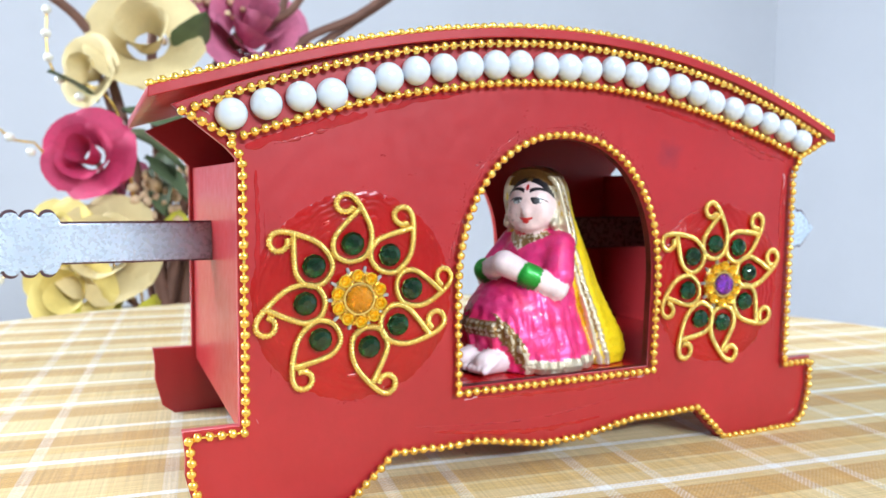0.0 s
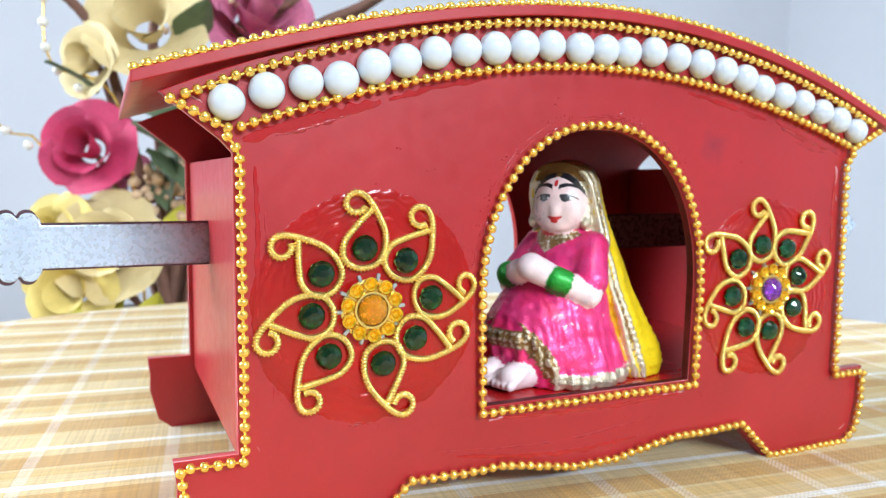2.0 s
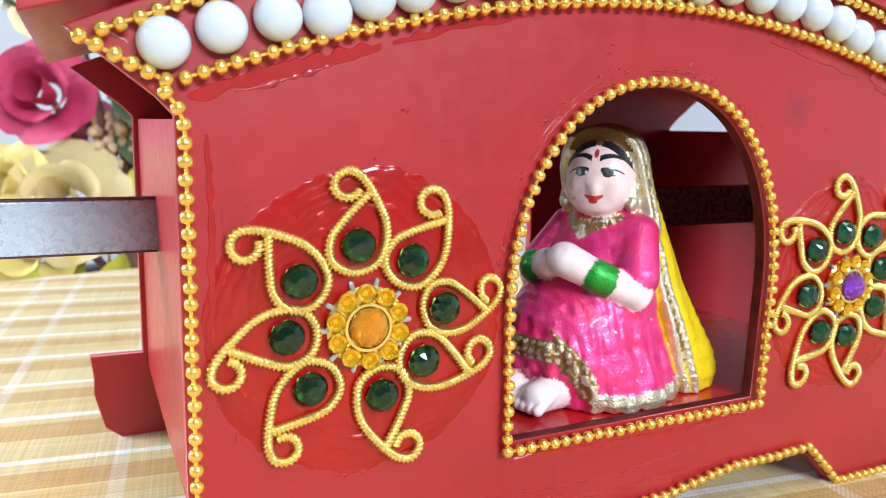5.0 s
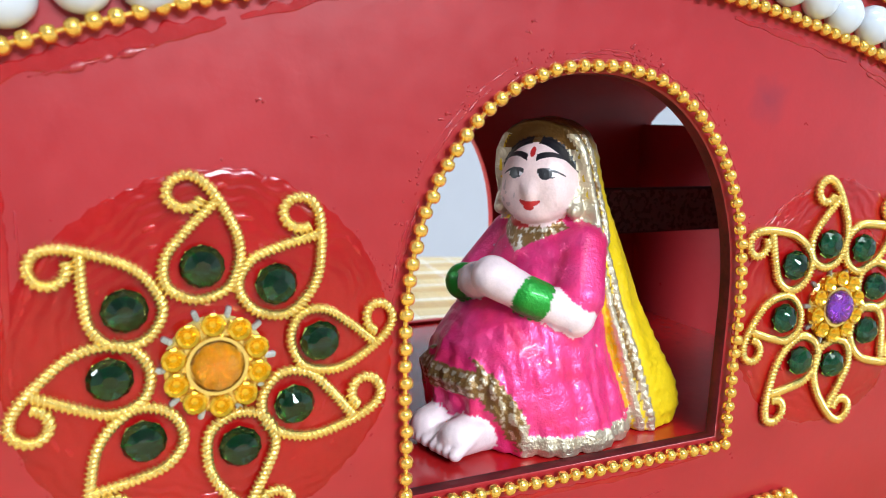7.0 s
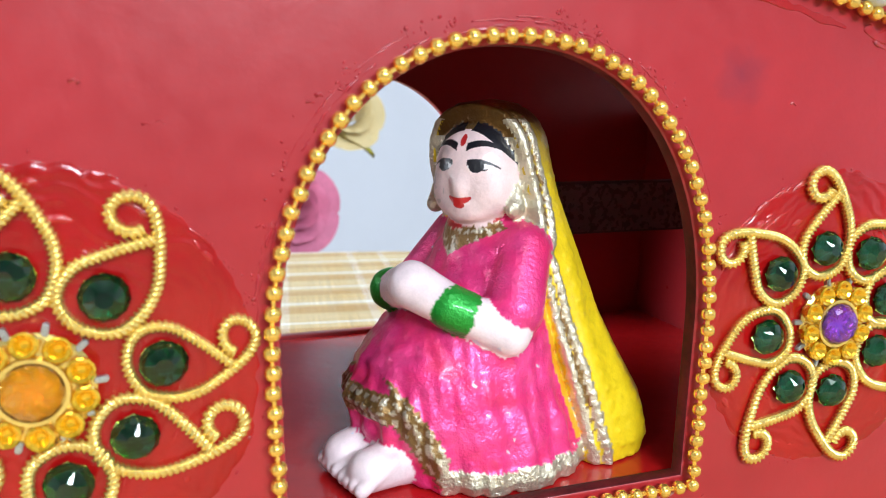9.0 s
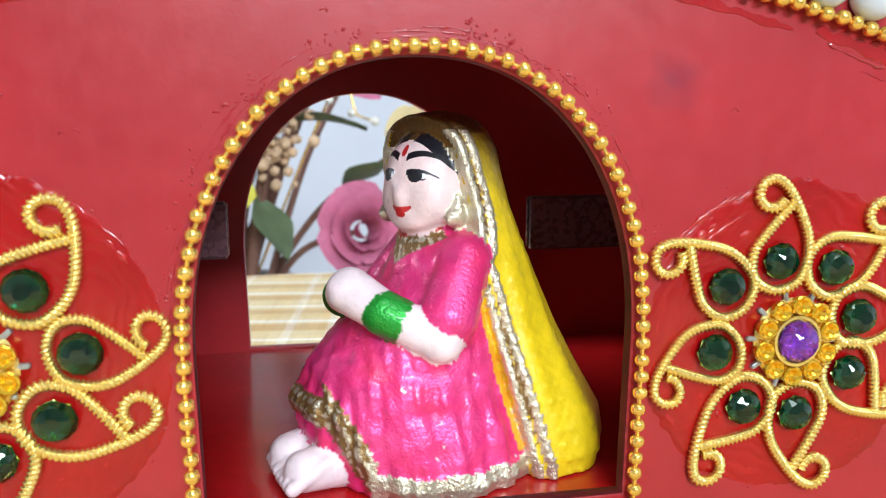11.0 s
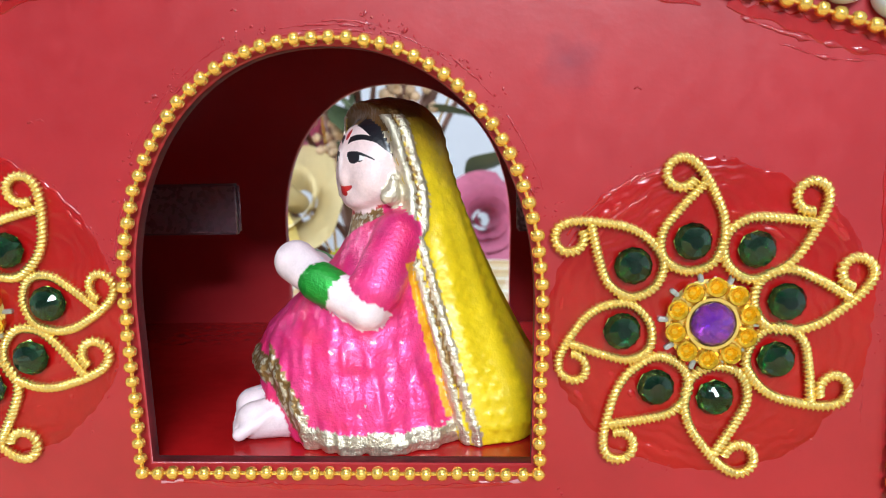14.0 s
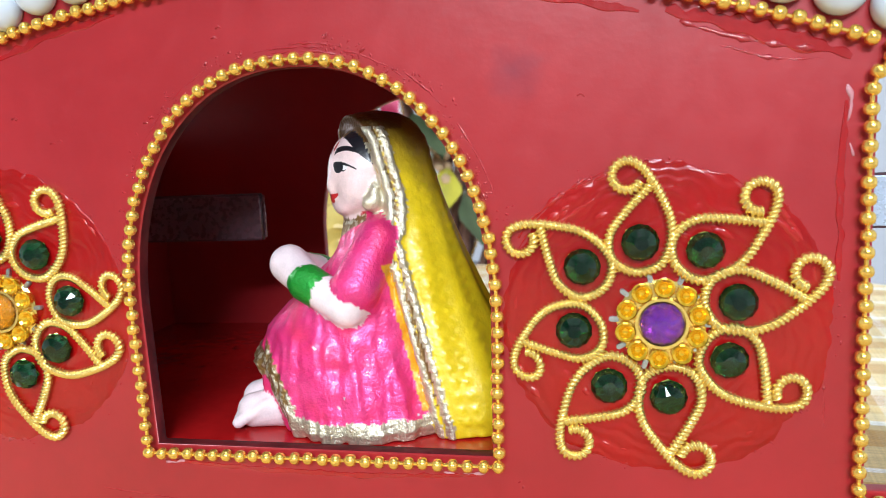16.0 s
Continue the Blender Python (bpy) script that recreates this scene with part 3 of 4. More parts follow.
def gem_flower(cx, cz, stones, centre_mesh, size, first, label):
    """A flower of paisley wires and stones; for each stone its middle and the middle of its wire's curl, in mm."""
    rnd = random.Random(int(cx * 1e4))
    bm = bmesh.new()
    n = 200
    edge = [size + 0.0014 * noise.noise(Vector((math.cos(g) * 2.2, math.sin(g) * 2.2, cx * 60))) + 0.0007 * noise.noise(Vector((math.cos(g) * 14, math.sin(g) * 14, cx * 90))) + rnd.uniform(-0.0001, 0.0001) for g in [2 * math.pi * k / n for k in range(n)]]
    rings = [[bm.verts.new((edge[k] * s * math.cos(2 * math.pi * k / n), y, edge[k] * s * math.sin(2 * math.pi * k / n))) for k in range(n)] for s, y in ((0.93, -0.00016), (0.97, -0.00013), (0.99, -0.00006), (1.0, 0.00005))]
    bm.faces.new(rings[0])
    for q, r in zip(rings, rings[1:]):
        for k in range(n):
            bm.faces.new((q[k], r[k], r[(k + 1) % n], q[(k + 1) % n]))
    bmesh.ops.recalc_face_normals(bm, faces=bm.faces)
    base = part("gem_flower", bm, SWIRL, palanquin, label)
    base.location = (cx, 0, cz)
    for sx, sz, ex, ez in stones:
        at = Matrix.Translation((sx / 1000 - cx, 0, sz / 1000 - cz))
        long = math.hypot(ex - sx, ez - sz) / EYE_REACH
        turn = math.atan2(ex - sx, ez - sz)
        shared("paisley_wire", WIRE_MESH, base, at @ Matrix.Translation((0, -0.0008, 0)) @ Matrix.Rotation(turn, 4, "Y") @ Matrix.Diagonal((rnd.uniform(0.95, 1.02), 1, long, 1)))
        shared("foil", FOIL_MESH, base, at @ Matrix.Translation((0, -0.0002, 0)))
        shared("green_gem", GREEN_MESH, base, at @ Matrix.Translation((0, -0.0008, 0)) @ Matrix.Rotation(rnd.uniform(0, 6), 4, "Y") @ Matrix.Rotation(radians(rnd.uniform(-6, 6)), 4, "X"))
    for k in range(10):
        g = 2 * math.pi * (k + first) / 10
        shared("yellow_gem", CUP_MESH, base, Matrix.Translation((0.0060 * math.cos(g), -0.0006, 0.0060 * math.sin(g))))
    shared("foil", FOIL_GOLD, base, Matrix.Translation((0, -0.0013, 0)))
    shared("centre_gem", centre_mesh, base, Matrix.Translation((0, -0.0017, 0)))
    for k in range(10):
        g = 2 * math.pi * (k + first + 0.5) / 10 + rnd.uniform(-0.05, 0.05)
        shared("prong", PRONG_MESH, base, Matrix.Translation((0.0076 * math.cos(g), -0.0005, 0.0076 * math.sin(g))) @ Matrix.Rotation(-g, 4, "Y"))
    # the metal plate that holds the cups and the middle stone
    bm = bmesh.new()
    lathe(bm, [(0.0070, 0.0), (0.0072, 0.0007), (0.0066, 0.0011), (0.0044, 0.0012), (0.0043, 0.0022), (0.0038, 0.0022), (0.0037, 0.001)], 32)
    part("mount", bm, WIRE, base)
    return base


STONES_A = [(-64.2, 69.7, -66.3, 80.1), (-54.0, 66.5, -50.5, 76.8), (-47.6, 57.3, -38.2, 60.2), (-51.6, 47.8, -40.3, 48.4), (-59.7, 42.4, -54.5, 31.9), (-72.8, 45.3, -77.3, 35.0), (-76.7, 54.8, -86.7, 49.3), (-74.4, 64.2, -83.5, 70.4)]
STONES_B = [(59.8, 66.8, 57.6, 77.8), (70.0, 65.4, 78.2, 73.9), (75.1, 56.8, 86.0, 61.6), (73.8, 47.1, 83.5, 41.9), (64.2, 40.6, 68.7, 29.7), (54.5, 42.4, 48.7, 31.9), (48.8, 52.0, 40.8, 45.7), (50.4, 62.9, 40.0, 67.4)]
gem_flower(-0.0627, 0.0554, STONES_A, ORANGE_MESH, 0.0272, 0.61, "flower of gold rope wire, green stones and an orange centre stone")
gem_flower(0.0631, 0.0534, STONES_B, PURPLE_MESH, 0.0266, 0.38, "flower of gold rope wire, green stones and a purple centre stone")

# ---- the painted clay figurine, one mesh ----


def figurine():
    h = 0.45
    us, vs, ws = np.arange(-35, 39, h), np.arange(-23, 23.1, h), np.arange(-1.6, 67, h)
    U, V, W = np.meshgrid(us, vs, ws, indexing="ij")

    def smin(a, b, k):
        t = np.clip(0.5 + 0.5 * (b - a) / k, 0, 1)
        return b * (1 - t) + a * t - k * t * (1 - t)

    def ell(c, r):
        q = np.sqrt(((U - c[0]) / r[0]) ** 2 + ((V - c[1]) / r[1]) ** 2 + ((W - c[2]) / r[2]) ** 2)
        return (q - 1) * min(r)

    def rod(a, b, ra, rb):
        a, b = np.array(a, float), np.array(b, float)
        d = b - a
        t = np.clip(((U - a[0]) * d[0] + (V - a[1]) * d[1] + (W - a[2]) * d[2]) / (d @ d), 0, 1)
        return np.sqrt((U - a[0] - t * d[0]) ** 2 + (V - a[1] - t * d[1]) ** 2 + (W - a[2] - t * d[2]) ** 2) - (ra + (rb - ra) * t)

    def stack(levels, front, rear, half):
        f, b, a = (np.interp(W, levels, q) for q in (front, rear, half))
        cu, au = (f + b) / 2, (f - b) / 2
        q = np.sqrt(((U - cu) / au) ** 2 + (V / a) ** 2)
        d = (q - 1) * np.minimum(au, a) * 0.9
        return np.maximum(d, np.maximum(levels[0] - W, W - levels[-1]))

    ang = np.arctan2(V, U - 4)
    body = stack([0, 3, 8, 14, 20, 25, 29, 34, 40, 44], [22.5, 23.4, 25, 26.0, 23.4, 18.4, 13.2, 9, 5.2, 3], [-19, -20, -20, -18, -16, -15, -13.5, -12, -10, -8], [21.0, 21.2, 20.2, 18.0, 16.4, 15.4, 14.0, 12.9, 11.4, 8])
    folds = np.clip((26 - W) / 20, 0, 1) * (0.75 * np.abs(np.sin(ang * 7.5 + 0.04 * W + 0.4)) ** 0.6 - 0.45 + 0.22 * np.sin(ang * 27 + 1.3 + 0.06 * W))
    body = body + folds
    rs = np.random.RandomState(11)
    lumps = 0
    for _ in range(14):
        k = rs.randn(3)
        k *= 2 * math.pi / rs.uniform(2.2, 6.5) / np.linalg.norm(k)
        lumps = lumps + 0.045 * np.sin(k[0] * U + k[1] * V + k[2] * W + rs.uniform(0, 6))
    body = body + lumps
    # the raised, embossed hem climbs towards the front
    lift = (W - np.clip(1.9 * (U - 17.2), 0, 11.5)) * np.where((U > 17.2) & (U < 23.2), 0.62, 1.0)
    along = ang * 22
    boss = np.sin(along * 1.5 + lift * 1.6) * np.sin(along * 1.5 - lift * 1.6)
    body = body - np.clip(1 - np.abs(lift - 2.1) / 2.6, 0, 1) ** 0.5 * (0.55 + 0.22 * boss)
    # the head is turned to its left
    ct, st = math.cos(radians(25)), math.sin(radians(25))

    def hell(c, r):
        hu, hv = (U + 0.5) * ct + V * st, V * ct - (U + 0.5) * st
        q = np.sqrt(((hu - c[0]) / r[0]) ** 2 + ((hv - c[1]) / r[1]) ** 2 + ((W - c[2]) / r[2]) ** 2)
        return (q - 1) * min(r)

    head = hell((0.9, 0, 51.3), (8.5, 8.2, 9.4))
    head = smin(head, np.minimum(hell((4.6, 3.6, 47.6), (3.2, 3.2, 3.4)), hell((4.6, -3.6, 47.6), (3.2, 3.2, 3.4))), 2.5)
    head = smin(head, hell((9.0, 0, 49.0), (1.1, 1.1, 1.7)), 1.5)
    head = smin(head, hell((6.4, 0, 44.9), (2.3, 3.4, 2.2)), 2.0)
    head = smin(head, hell((8.2, 0, 46.3), (1.0, 1.7, 0.9)), 0.6)
    neck = rod((0, 0, 36), (0.5, 0, 45), 6.2, 5.5)
    sleeve = np.minimum(rod((-1.6, 10.6, 38.6), (3.6, 14.4, 29.4), 4.4, 4.9), rod((-1.6, -10.6, 38.6), (3.6, -14.4, 29.4), 4.4, 4.9))
    arm = np.minimum(rod((5.4, 15.0, 26.0), (12.6, 10.5, 29.8), 4.0, 3.4), rod((5.4, -15.0, 26), (14, -7, 30), 4.1, 3.4))
    hand = np.minimum(rod((12.6, 10.5, 29.8), (17.4, 4.4, 33.4), 3.5, 4.1), rod((13, -7, 29.8), (16.4, -1, 31.8), 3.3, 3.6))
    bangle = np.minimum.reduce([rod((5.4 + 7.2 * t, 15.0 - 4.5 * t, 26.0 + 3.8 * t), (5.4 + 7.2 * t + 0.25, 15.0 - 4.5 * t - 0.15, 26.0 + 3.8 * t + 0.13), 3.85, 3.85) for t in (0.84, 0.96, 1.08)])
    bangle = np.minimum(bangle, rod((13, -8.5, 29.5), (15, -6.6, 30.2), 3.9, 3.9))
    foot = np.minimum(rod((17, 6.2, 4.4), (26.6, 6.0, 3.4), 4.6, 3.6), rod((17, -3, 4.4), (27.0, -2.4, 3.4), 4.6, 3.6))
    toes = np.minimum.reduce([rod((23.5, y, 5.4), (29.8 - 0.05 * abs(y - 3), y, 1.9), 1.2, 1.3) for y in (8.9, 7.0, 5.1, 3.3, 0.6, -1.3, -3.2, -5.1)])
    foot = smin(foot, toes, 0.4)
    ear = np.minimum(smin(hell((3.6, 7.9, 45.4), (2.4, 1.4, 1.7)), hell((3.2, 7.9, 47.4), (1.0, 1.2, 2.2)), 1.2), smin(hell((3.6, -7.9, 45.4), (2.4, 1.4, 1.7)), hell((3.2, -7.9, 47.4), (1.0, 1.2, 2.2)), 1.2))
    # the veil: over the head and down the back, open in front
    shell = stack([0, 4, 9, 18, 26, 34, 41, 47, 53, 57, 60, 62, 63.3, 64], [-4, -3, -2, 2, 4, 5, 5.5, 7.5, 9.6, 9.6, 8.2, 6.0, 3.5, -1], [-30.5, -32.5, -32, -27, -23, -19.5, -16.8, -14.8, -13.2, -12.4, -10.9, -9.0, -6.5, -2.5], [21.6, 22.0, 21.0, 18.2, 15.6, 14.2, 12.4, 10.7, 10.0, 9.4, 8.2, 6.4, 4.2, 0.8])
    edge_u = np.interp(W, [0, 4, 15, 30, 40, 47, 54, 58, 61, 64], [-11.0, -10.0, -7.5, -4.2, -1.8, 1.9, 3.2, 3.7, 4.3, 5.0])
    edge_u = edge_u + 0.08 * np.sin(W * 1.7)
    # round the face the border follows the turned head
    up = np.clip((W - 38) / 9, 0, 1)
    side = U * (1 - up) + ((U + 0.5) * ct + V * st) * up
    veil = np.maximum(shell, (side - edge_u) * 0.85)
    across = side - edge_u + 1.6
    rim = np.maximum(np.abs(shell) - 0.5, np.abs(across) - 1.7)
    # a groove in the middle of the border and a row of small beads behind it
    rim = rim + 0.55 * np.exp(-((across - 0.1) / 0.35) ** 2) - 0.17 * np.exp(-((across + 1.0) / 0.5) ** 2) * np.clip(np.sin(W * 3.4), -0.3, 1)
    pleat = 0.22 * np.sin(np.arctan2(V, U + 6) * 16) * np.clip((48 - W) / 20, 0, 1)
    stitch = 0.19 * np.clip(np.sin(W * 2.4), -0.3, 1) * (np.exp(-((across + 4.6) / 0.5) ** 2) + np.exp(-((across + 7.0) / 0.6) ** 2) + np.exp(-((across + 12) / 0.7) ** 2))
    veil = veil + pleat - stitch

    solid = smin(body, neck, 2.5)
    solid = smin(solid, sleeve, 1.6)
    for other, k in ((arm, 1.0), (hand, 0.8), (bangle, 0.3), (foot, 0.6), (head, 0.7), (ear, 0.5), (veil, 0.5), (rim, 0.4)):
        solid = smin(solid, other, k)
    solid = np.maximum(solid, -W)
    grain = np.random.RandomState(3).randn(*solid.shape) * 0.02
    solid = solid + grain

    # surface net
    inside = solid < 0
    n0, n1, n2 = solid.shape
    acc = np.zeros((n0 - 1, n1 - 1, n2 - 1, 3))
    cnt = np.zeros((n0 - 1, n1 - 1, n2 - 1))
    corner = [(i, j, k) for i in (0, 1) for j in (0, 1) for k in (0, 1)]

    def cut(c):
        return solid[c[0]:n0 - 1 + c[0], c[1]:n1 - 1 + c[1], c[2]:n2 - 1 + c[2]]

    for a in corner:
        for ax in range(3):
            if a[ax]:
                continue
            b = list(a)
            b[ax] = 1
            va, vb = cut(a), cut(b)
            cross = (va < 0) != (vb < 0)
            t = np.where(cross, va / np.where(cross, va - vb, 1), 0)
            for d in range(3):
                acc[..., d] += np.where(cross, a[d] + (t if d == ax else 0), 0)
            cnt += cross
    cells = np.argwhere(cnt > 0)
    number = -np.ones(cnt.shape, int)
    number[tuple(cells.T)] = np.arange(len(cells))
    mean = acc[tuple(cells.T)] / cnt[tuple(cells.T)][:, None]
    pos = (cells + mean) * h + np.array([us[0], vs[0], ws[0]])
    faces = []
    for ax in range(3):
        o1, o2 = [(1, 2), (2, 0), (0, 1)][ax]
        sl0 = [slice(1, -1)] * 3
        sl1 = [slice(1, -1)] * 3
        sl0[ax], sl1[ax] = slice(0, -1), slice(1, None)
        a, b = inside[tuple(sl0)], inside[tuple(sl1)]
        for sign, mask in ((1, a & ~b), (-1, b & ~a)):
            e = np.argwhere(mask)
            off = np.ones(3, int)
            off[ax] = 0
            e = e + off
            quad = []
            for d1, d2 in ((-1, -1), (0, -1), (0, 0), (-1, 0)):
                c = e.copy()
                c[:, o1] += d1
                c[:, o2] += d2
                quad.append(number[tuple(c.T)])
            q = np.stack(quad, 1)
            faces.append(q if sign > 0 else q[:, ::-1])
    faces = np.concatenate(faces)
    faces = faces[(faces >= 0).all(1)]

    # a finer net on the face, for its small painted marks
    bm = bmesh.new()
    vv = [bm.verts.new(p) for p in pos]
    for f in faces.tolist():
        bm.faces.new([vv[k] for k in f])
    marks = [f for f in bm.faces if all(v.co.z > 44 and (v.co.x + 0.5) * ct + v.co.y * st > 2.2 and v.co.z < 62 for v in f.verts)]
    bmesh.ops.subdivide_edges(bm, edges=list({e for f in marks for e in f.edges}), cuts=2, use_grid_fill=True)
    bm.verts.ensure_lookup_table()
    bm.verts.index_update()
    pos = np.array([v.co[:] for v in bm.verts])
    faces = [[v.index for v in f.verts] for f in bm.faces]
    bm.free()

    # paint, zone by zone
    idx = tuple(np.clip(np.round((pos - [us[0], vs[0], ws[0]]) / h).astype(int), 0, np.array(solid.shape) - 1).T)
    u, v, w = pos.T
    near = {n: f[idx] for n, f in dict(body=body, head=head, neck=neck, sleeve=sleeve, arm=arm, hand=hand, bangle=bangle, foot=foot, ear=ear, veil=veil, rim=rim, shell=shell, across=across).items()}
    depth, cross_rim = near.pop("shell"), near.pop("across")
    e_u = edge_u[idx]
    paint = dict(pink=(0.80, 0.034, 0.20, 0.3), skin=(0.82, 0.62, 0.61, 0), green=(0.015, 0.32, 0.035, 0.45), yellow=(0.78, 0.56, 0.012, 0.05), gold=(0.68, 0.62, 0.47, 0.75), brown=(0.26, 0.15, 0.05, 0.6), bronze=(0.17, 0.085, 0.02, 0.45), black=(0.008, 0.008, 0.012, 0), red=(0.50, 0.02, 0.02, 0), orange=(0.80, 0.36, 0.02, 0.1), pale=(0.80, 0.66, 0.68, 0), white=(0.74, 0.72, 0.74, 0), grey=(0.30, 0.27, 0.28, 0), fleck=(0.62, 0.70, 0.78, 0.3), scarlet=(0.72, 0.03, 0.07, 0.1), blush=(0.86, 0.08, 0.28, 0.35))
    col = np.tile(np.array(paint["pink"], float), (len(pos), 1))

    def put(mask, name):
        col[mask] = paint[name]

    names = list(near)
    best = np.argmin(np.stack([near[n] for n in names]), 0)
    for n, c in (("arm", "pale"), ("hand", "pale"), ("head", "skin"), ("neck", "skin"), ("foot", "pale"), ("bangle", "green"), ("ear", "gold"), ("veil", "yellow"), ("rim", "gold")):
        put(best == names.index(n), c)
    is_body = np.isin(best, [names.index(n) for n in ("body", "sleeve")])
    slope = w - lift[idx]
    put(is_body & (w - slope < 4.2 + 0.25 * np.sin(u * 0.8 + v * 0.5)) & (w - slope > -0.3), "gold")
    put(is_body & (w - slope < 4.6) & (w - slope > -0.3) & (u > 18), "brown")
    put(is_body & (w - slope < 4.0) & (w - slope > 0.2) & (u > 13) & (boss[idx] > 0.15), "gold")
    # uneven paint: lighter pink and redder patches at random, flecks and scuffs
    tone = np.array([noise.noise(Vector(q) * 0.22) for q in pos])
    tiny = np.array([noise.noise(Vector(q) * 0.75) for q in pos])
    dress = is_body & (col[:, 1] < 0.05) & (col[:, 0] > 0.7)
    t = np.clip(tone * 1.1 + tiny * 0.5 + 0.25, 0, 1)[:, None]
    t2 = np.clip(-tone * 1.2 + tiny * 0.3 - 0.05, 0, 1)[:, None]
    mixed = col * (1 - 0.7 * t) + np.array(paint["blush"]) * 0.7 * t  # lighter pink
    mixed = mixed * (1 - 0.6 * t2) + np.array(paint["scarlet"]) * 0.6 * t2
    col[dress] = mixed[dress]
    put(dress & (tiny > 0.74), "fleck")
    limbs = np.isin(best, [names.index(n) for n in ("arm", "hand", "foot")])
    put(limbs & (tiny > 0.66), "fleck")
    put(limbs & (tiny < -0.8), "pink")
    put((best == names.index("neck")) & (w < 44.5), "pink")
    collar = (w > 36.6 + 0.62 * np.abs(v)) & (w < 45.5) & (u > 1) & (np.abs(v) < 9.0) & ~np.isin(best, [names.index(n) for n in ("head", "veil", "rim", "ear")])
    put(collar & (w < 41.2 + 0.30 * np.abs(v)), "brown")
    put(collar & (w < 41.2 + 0.30 * np.abs(v)) & (boss[idx] * 0.5 + tiny > 0.12), "gold")
    put(collar & (w >= 41.2 + 0.30 * np.abs(v)), "red")
    # orange line along the inner side of the veil's border
    put(is_body & (u < e_u + 1.6) & (w < 34) & (w > 5), "orange")
    put(np.isin(best, [names.index("rim"), names.index("veil")]) & (w > 60.2 + 0.4 * np.sin(v)) & (u > -7), "bronze")
    put((best == names.index("rim")) & (np.abs(cross_rim - 0.1) < 0.34), "brown")
    # the veil's crown is bronze, its lower edge gold
    put((best == names.index("veil")) & (w > 60.0) & (u > -7), "bronze")
    wash = np.clip((w - 48) / 13 + np.clip((-12.5 - u) / 14, 0, 0.5) * np.clip((w - 6) / 14, 0, 1) + 0.25 * tone, 0, 1)[:, None] * 0.85
    washed = col * (1 - wash) + np.array(paint["bronze"]) * wash
    crown = (best == names.index("veil")) & (u < 1)
    col[crown] = washed[crown]
    put((best == names.index("veil")) & (depth < -0.7) & (w > 43), "gold")
    put((best == names.index("veil")) & (depth < -0.7) & (w > 57.5), "bronze")
    face = best == names.index("head")
    hv = (v * ct - (u + 0.5) * st) / 0.92
    hu = (u + 0.5) * ct + v * st
    face = face & (hu > 0)
    av = np.abs(hv)
    put(face & (w > 58.6 - 0.075 * av ** 2) & (av > 0.7), "black")
    put(face & (w > 58.8) & (av < 0.9), "brown")
    side_of = np.where(hv < 0, -1.0, 1.0)
    brow = 56.5 - 0.10 * (av - 3.6) ** 2
    put(face & (np.abs(w - brow) < np.clip(0.75 - 0.07 * av, 0.18, 1)) & (av > 1.0) & (av < 7.4), "black")
    put(face & (((av - 3.6) / 1.9) ** 2 + ((w - 52.75) / 0.75) ** 2 < 1), "white")
    put(face & (((hv - side_of * 3.5 + 0.25) / 1.32) ** 2 + ((w - 52.75) / 1.12) ** 2 < 1), "black")
    put(face & (np.abs(w - 53.6 + 0.10 * (av - 3.4) ** 2) < np.clip(0.55 - 0.06 * av, 0.14, 1)) & (av > 1.5) & (av < 7.0), "black")
    put(face & (np.abs(w - 52.0 - 0.10 * (av - 3.6) ** 2) < 0.13) & (av > 2.2) & (av < 5.2), "black")
    put(face & ((hv / 0.6) ** 2 + ((w - 57.0) / 1.0) ** 2 < 1), "red")
    put(face & ((hv / 2.4) ** 2 + ((w - 46.75 - 0.11 * hv ** 2) / 0.62) ** 2 < 1), "red")
    put(face & ((hv / 1.2) ** 2 + ((w - 46.1) / 0.6) ** 2 < 1), "red")

    scuff = face & (hv < -3.2) & (w > 45.5) & (w < 51.2) & (tone[:] * 0.6 + tiny > 0.08) & ((hv + 6.2) ** 2 + (w - 48.4) ** 2 < 7.5)
    col[scuff] = 0.55 * col[scuff] + 0.45 * np.array(paint["grey"])

    me = bpy.data.meshes.new("figurine")
    fwd, lat = Vector((-0.966, -0.259, 0)), Vector((0.259, -0.966, 0))
    R = np.array([[fwd.x, lat.x, 0], [fwd.y, lat.y, 0], [0, 0, 1]])
    me.from_pydata((pos / 1000 @ R.T).tolist(), [], faces)
    att = me.color_attributes.new("paint", "FLOAT_COLOR", "POINT")
    att.data.foreach_set("color", col.astype(np.float32).ravel())
    for f in me.polygons:
        f.use_smooth = True
    m = shade("figurine_paint", (0.7, 0.1, 0.2), 0.36, 0, 0.16, 300, 0.55, 1500, 0.2, 0.5, 0.0004)
    nt = m.node_tree
    b = nt.nodes["Principled BSDF"]
    at = nt.nodes.new("ShaderNodeAttribute")
    at.attribute_name = "paint"
    mul = b.inputs["Base Color"].links[0].from_node
    nt.links.new(at.outputs["Color"], mul.inputs[0])
    nt.links.new(at.outputs["Alpha"], b.inputs["Metallic"])
    # the metallic paints are grainy, the skin is smooth
    grainy = nt.nodes.new("ShaderNodeMath")
    grainy.operation = "MULTIPLY_ADD"
    grainy.inputs[1].default_value, grainy.inputs[2].default_value = 1.1, 0.16
    nt.links.new(at.outputs["Alpha"], grainy.inputs[0])
    nt.links.new(grainy.outputs[0], b.inputs["Normal"].links[0].from_node.inputs["Strength"])
    me.materials.append(m)
    ob = new("clay_figurine", me)
    ob.location = (0.0065, 0.0255, 0.0276)
    tagged(ob, "painted clay figurine in pink dress and yellow veil, on red board", "figurine")
    return ob


figurine()

# ---- marks on the front board: glue ridges, slots and a smudge of dried paint ----


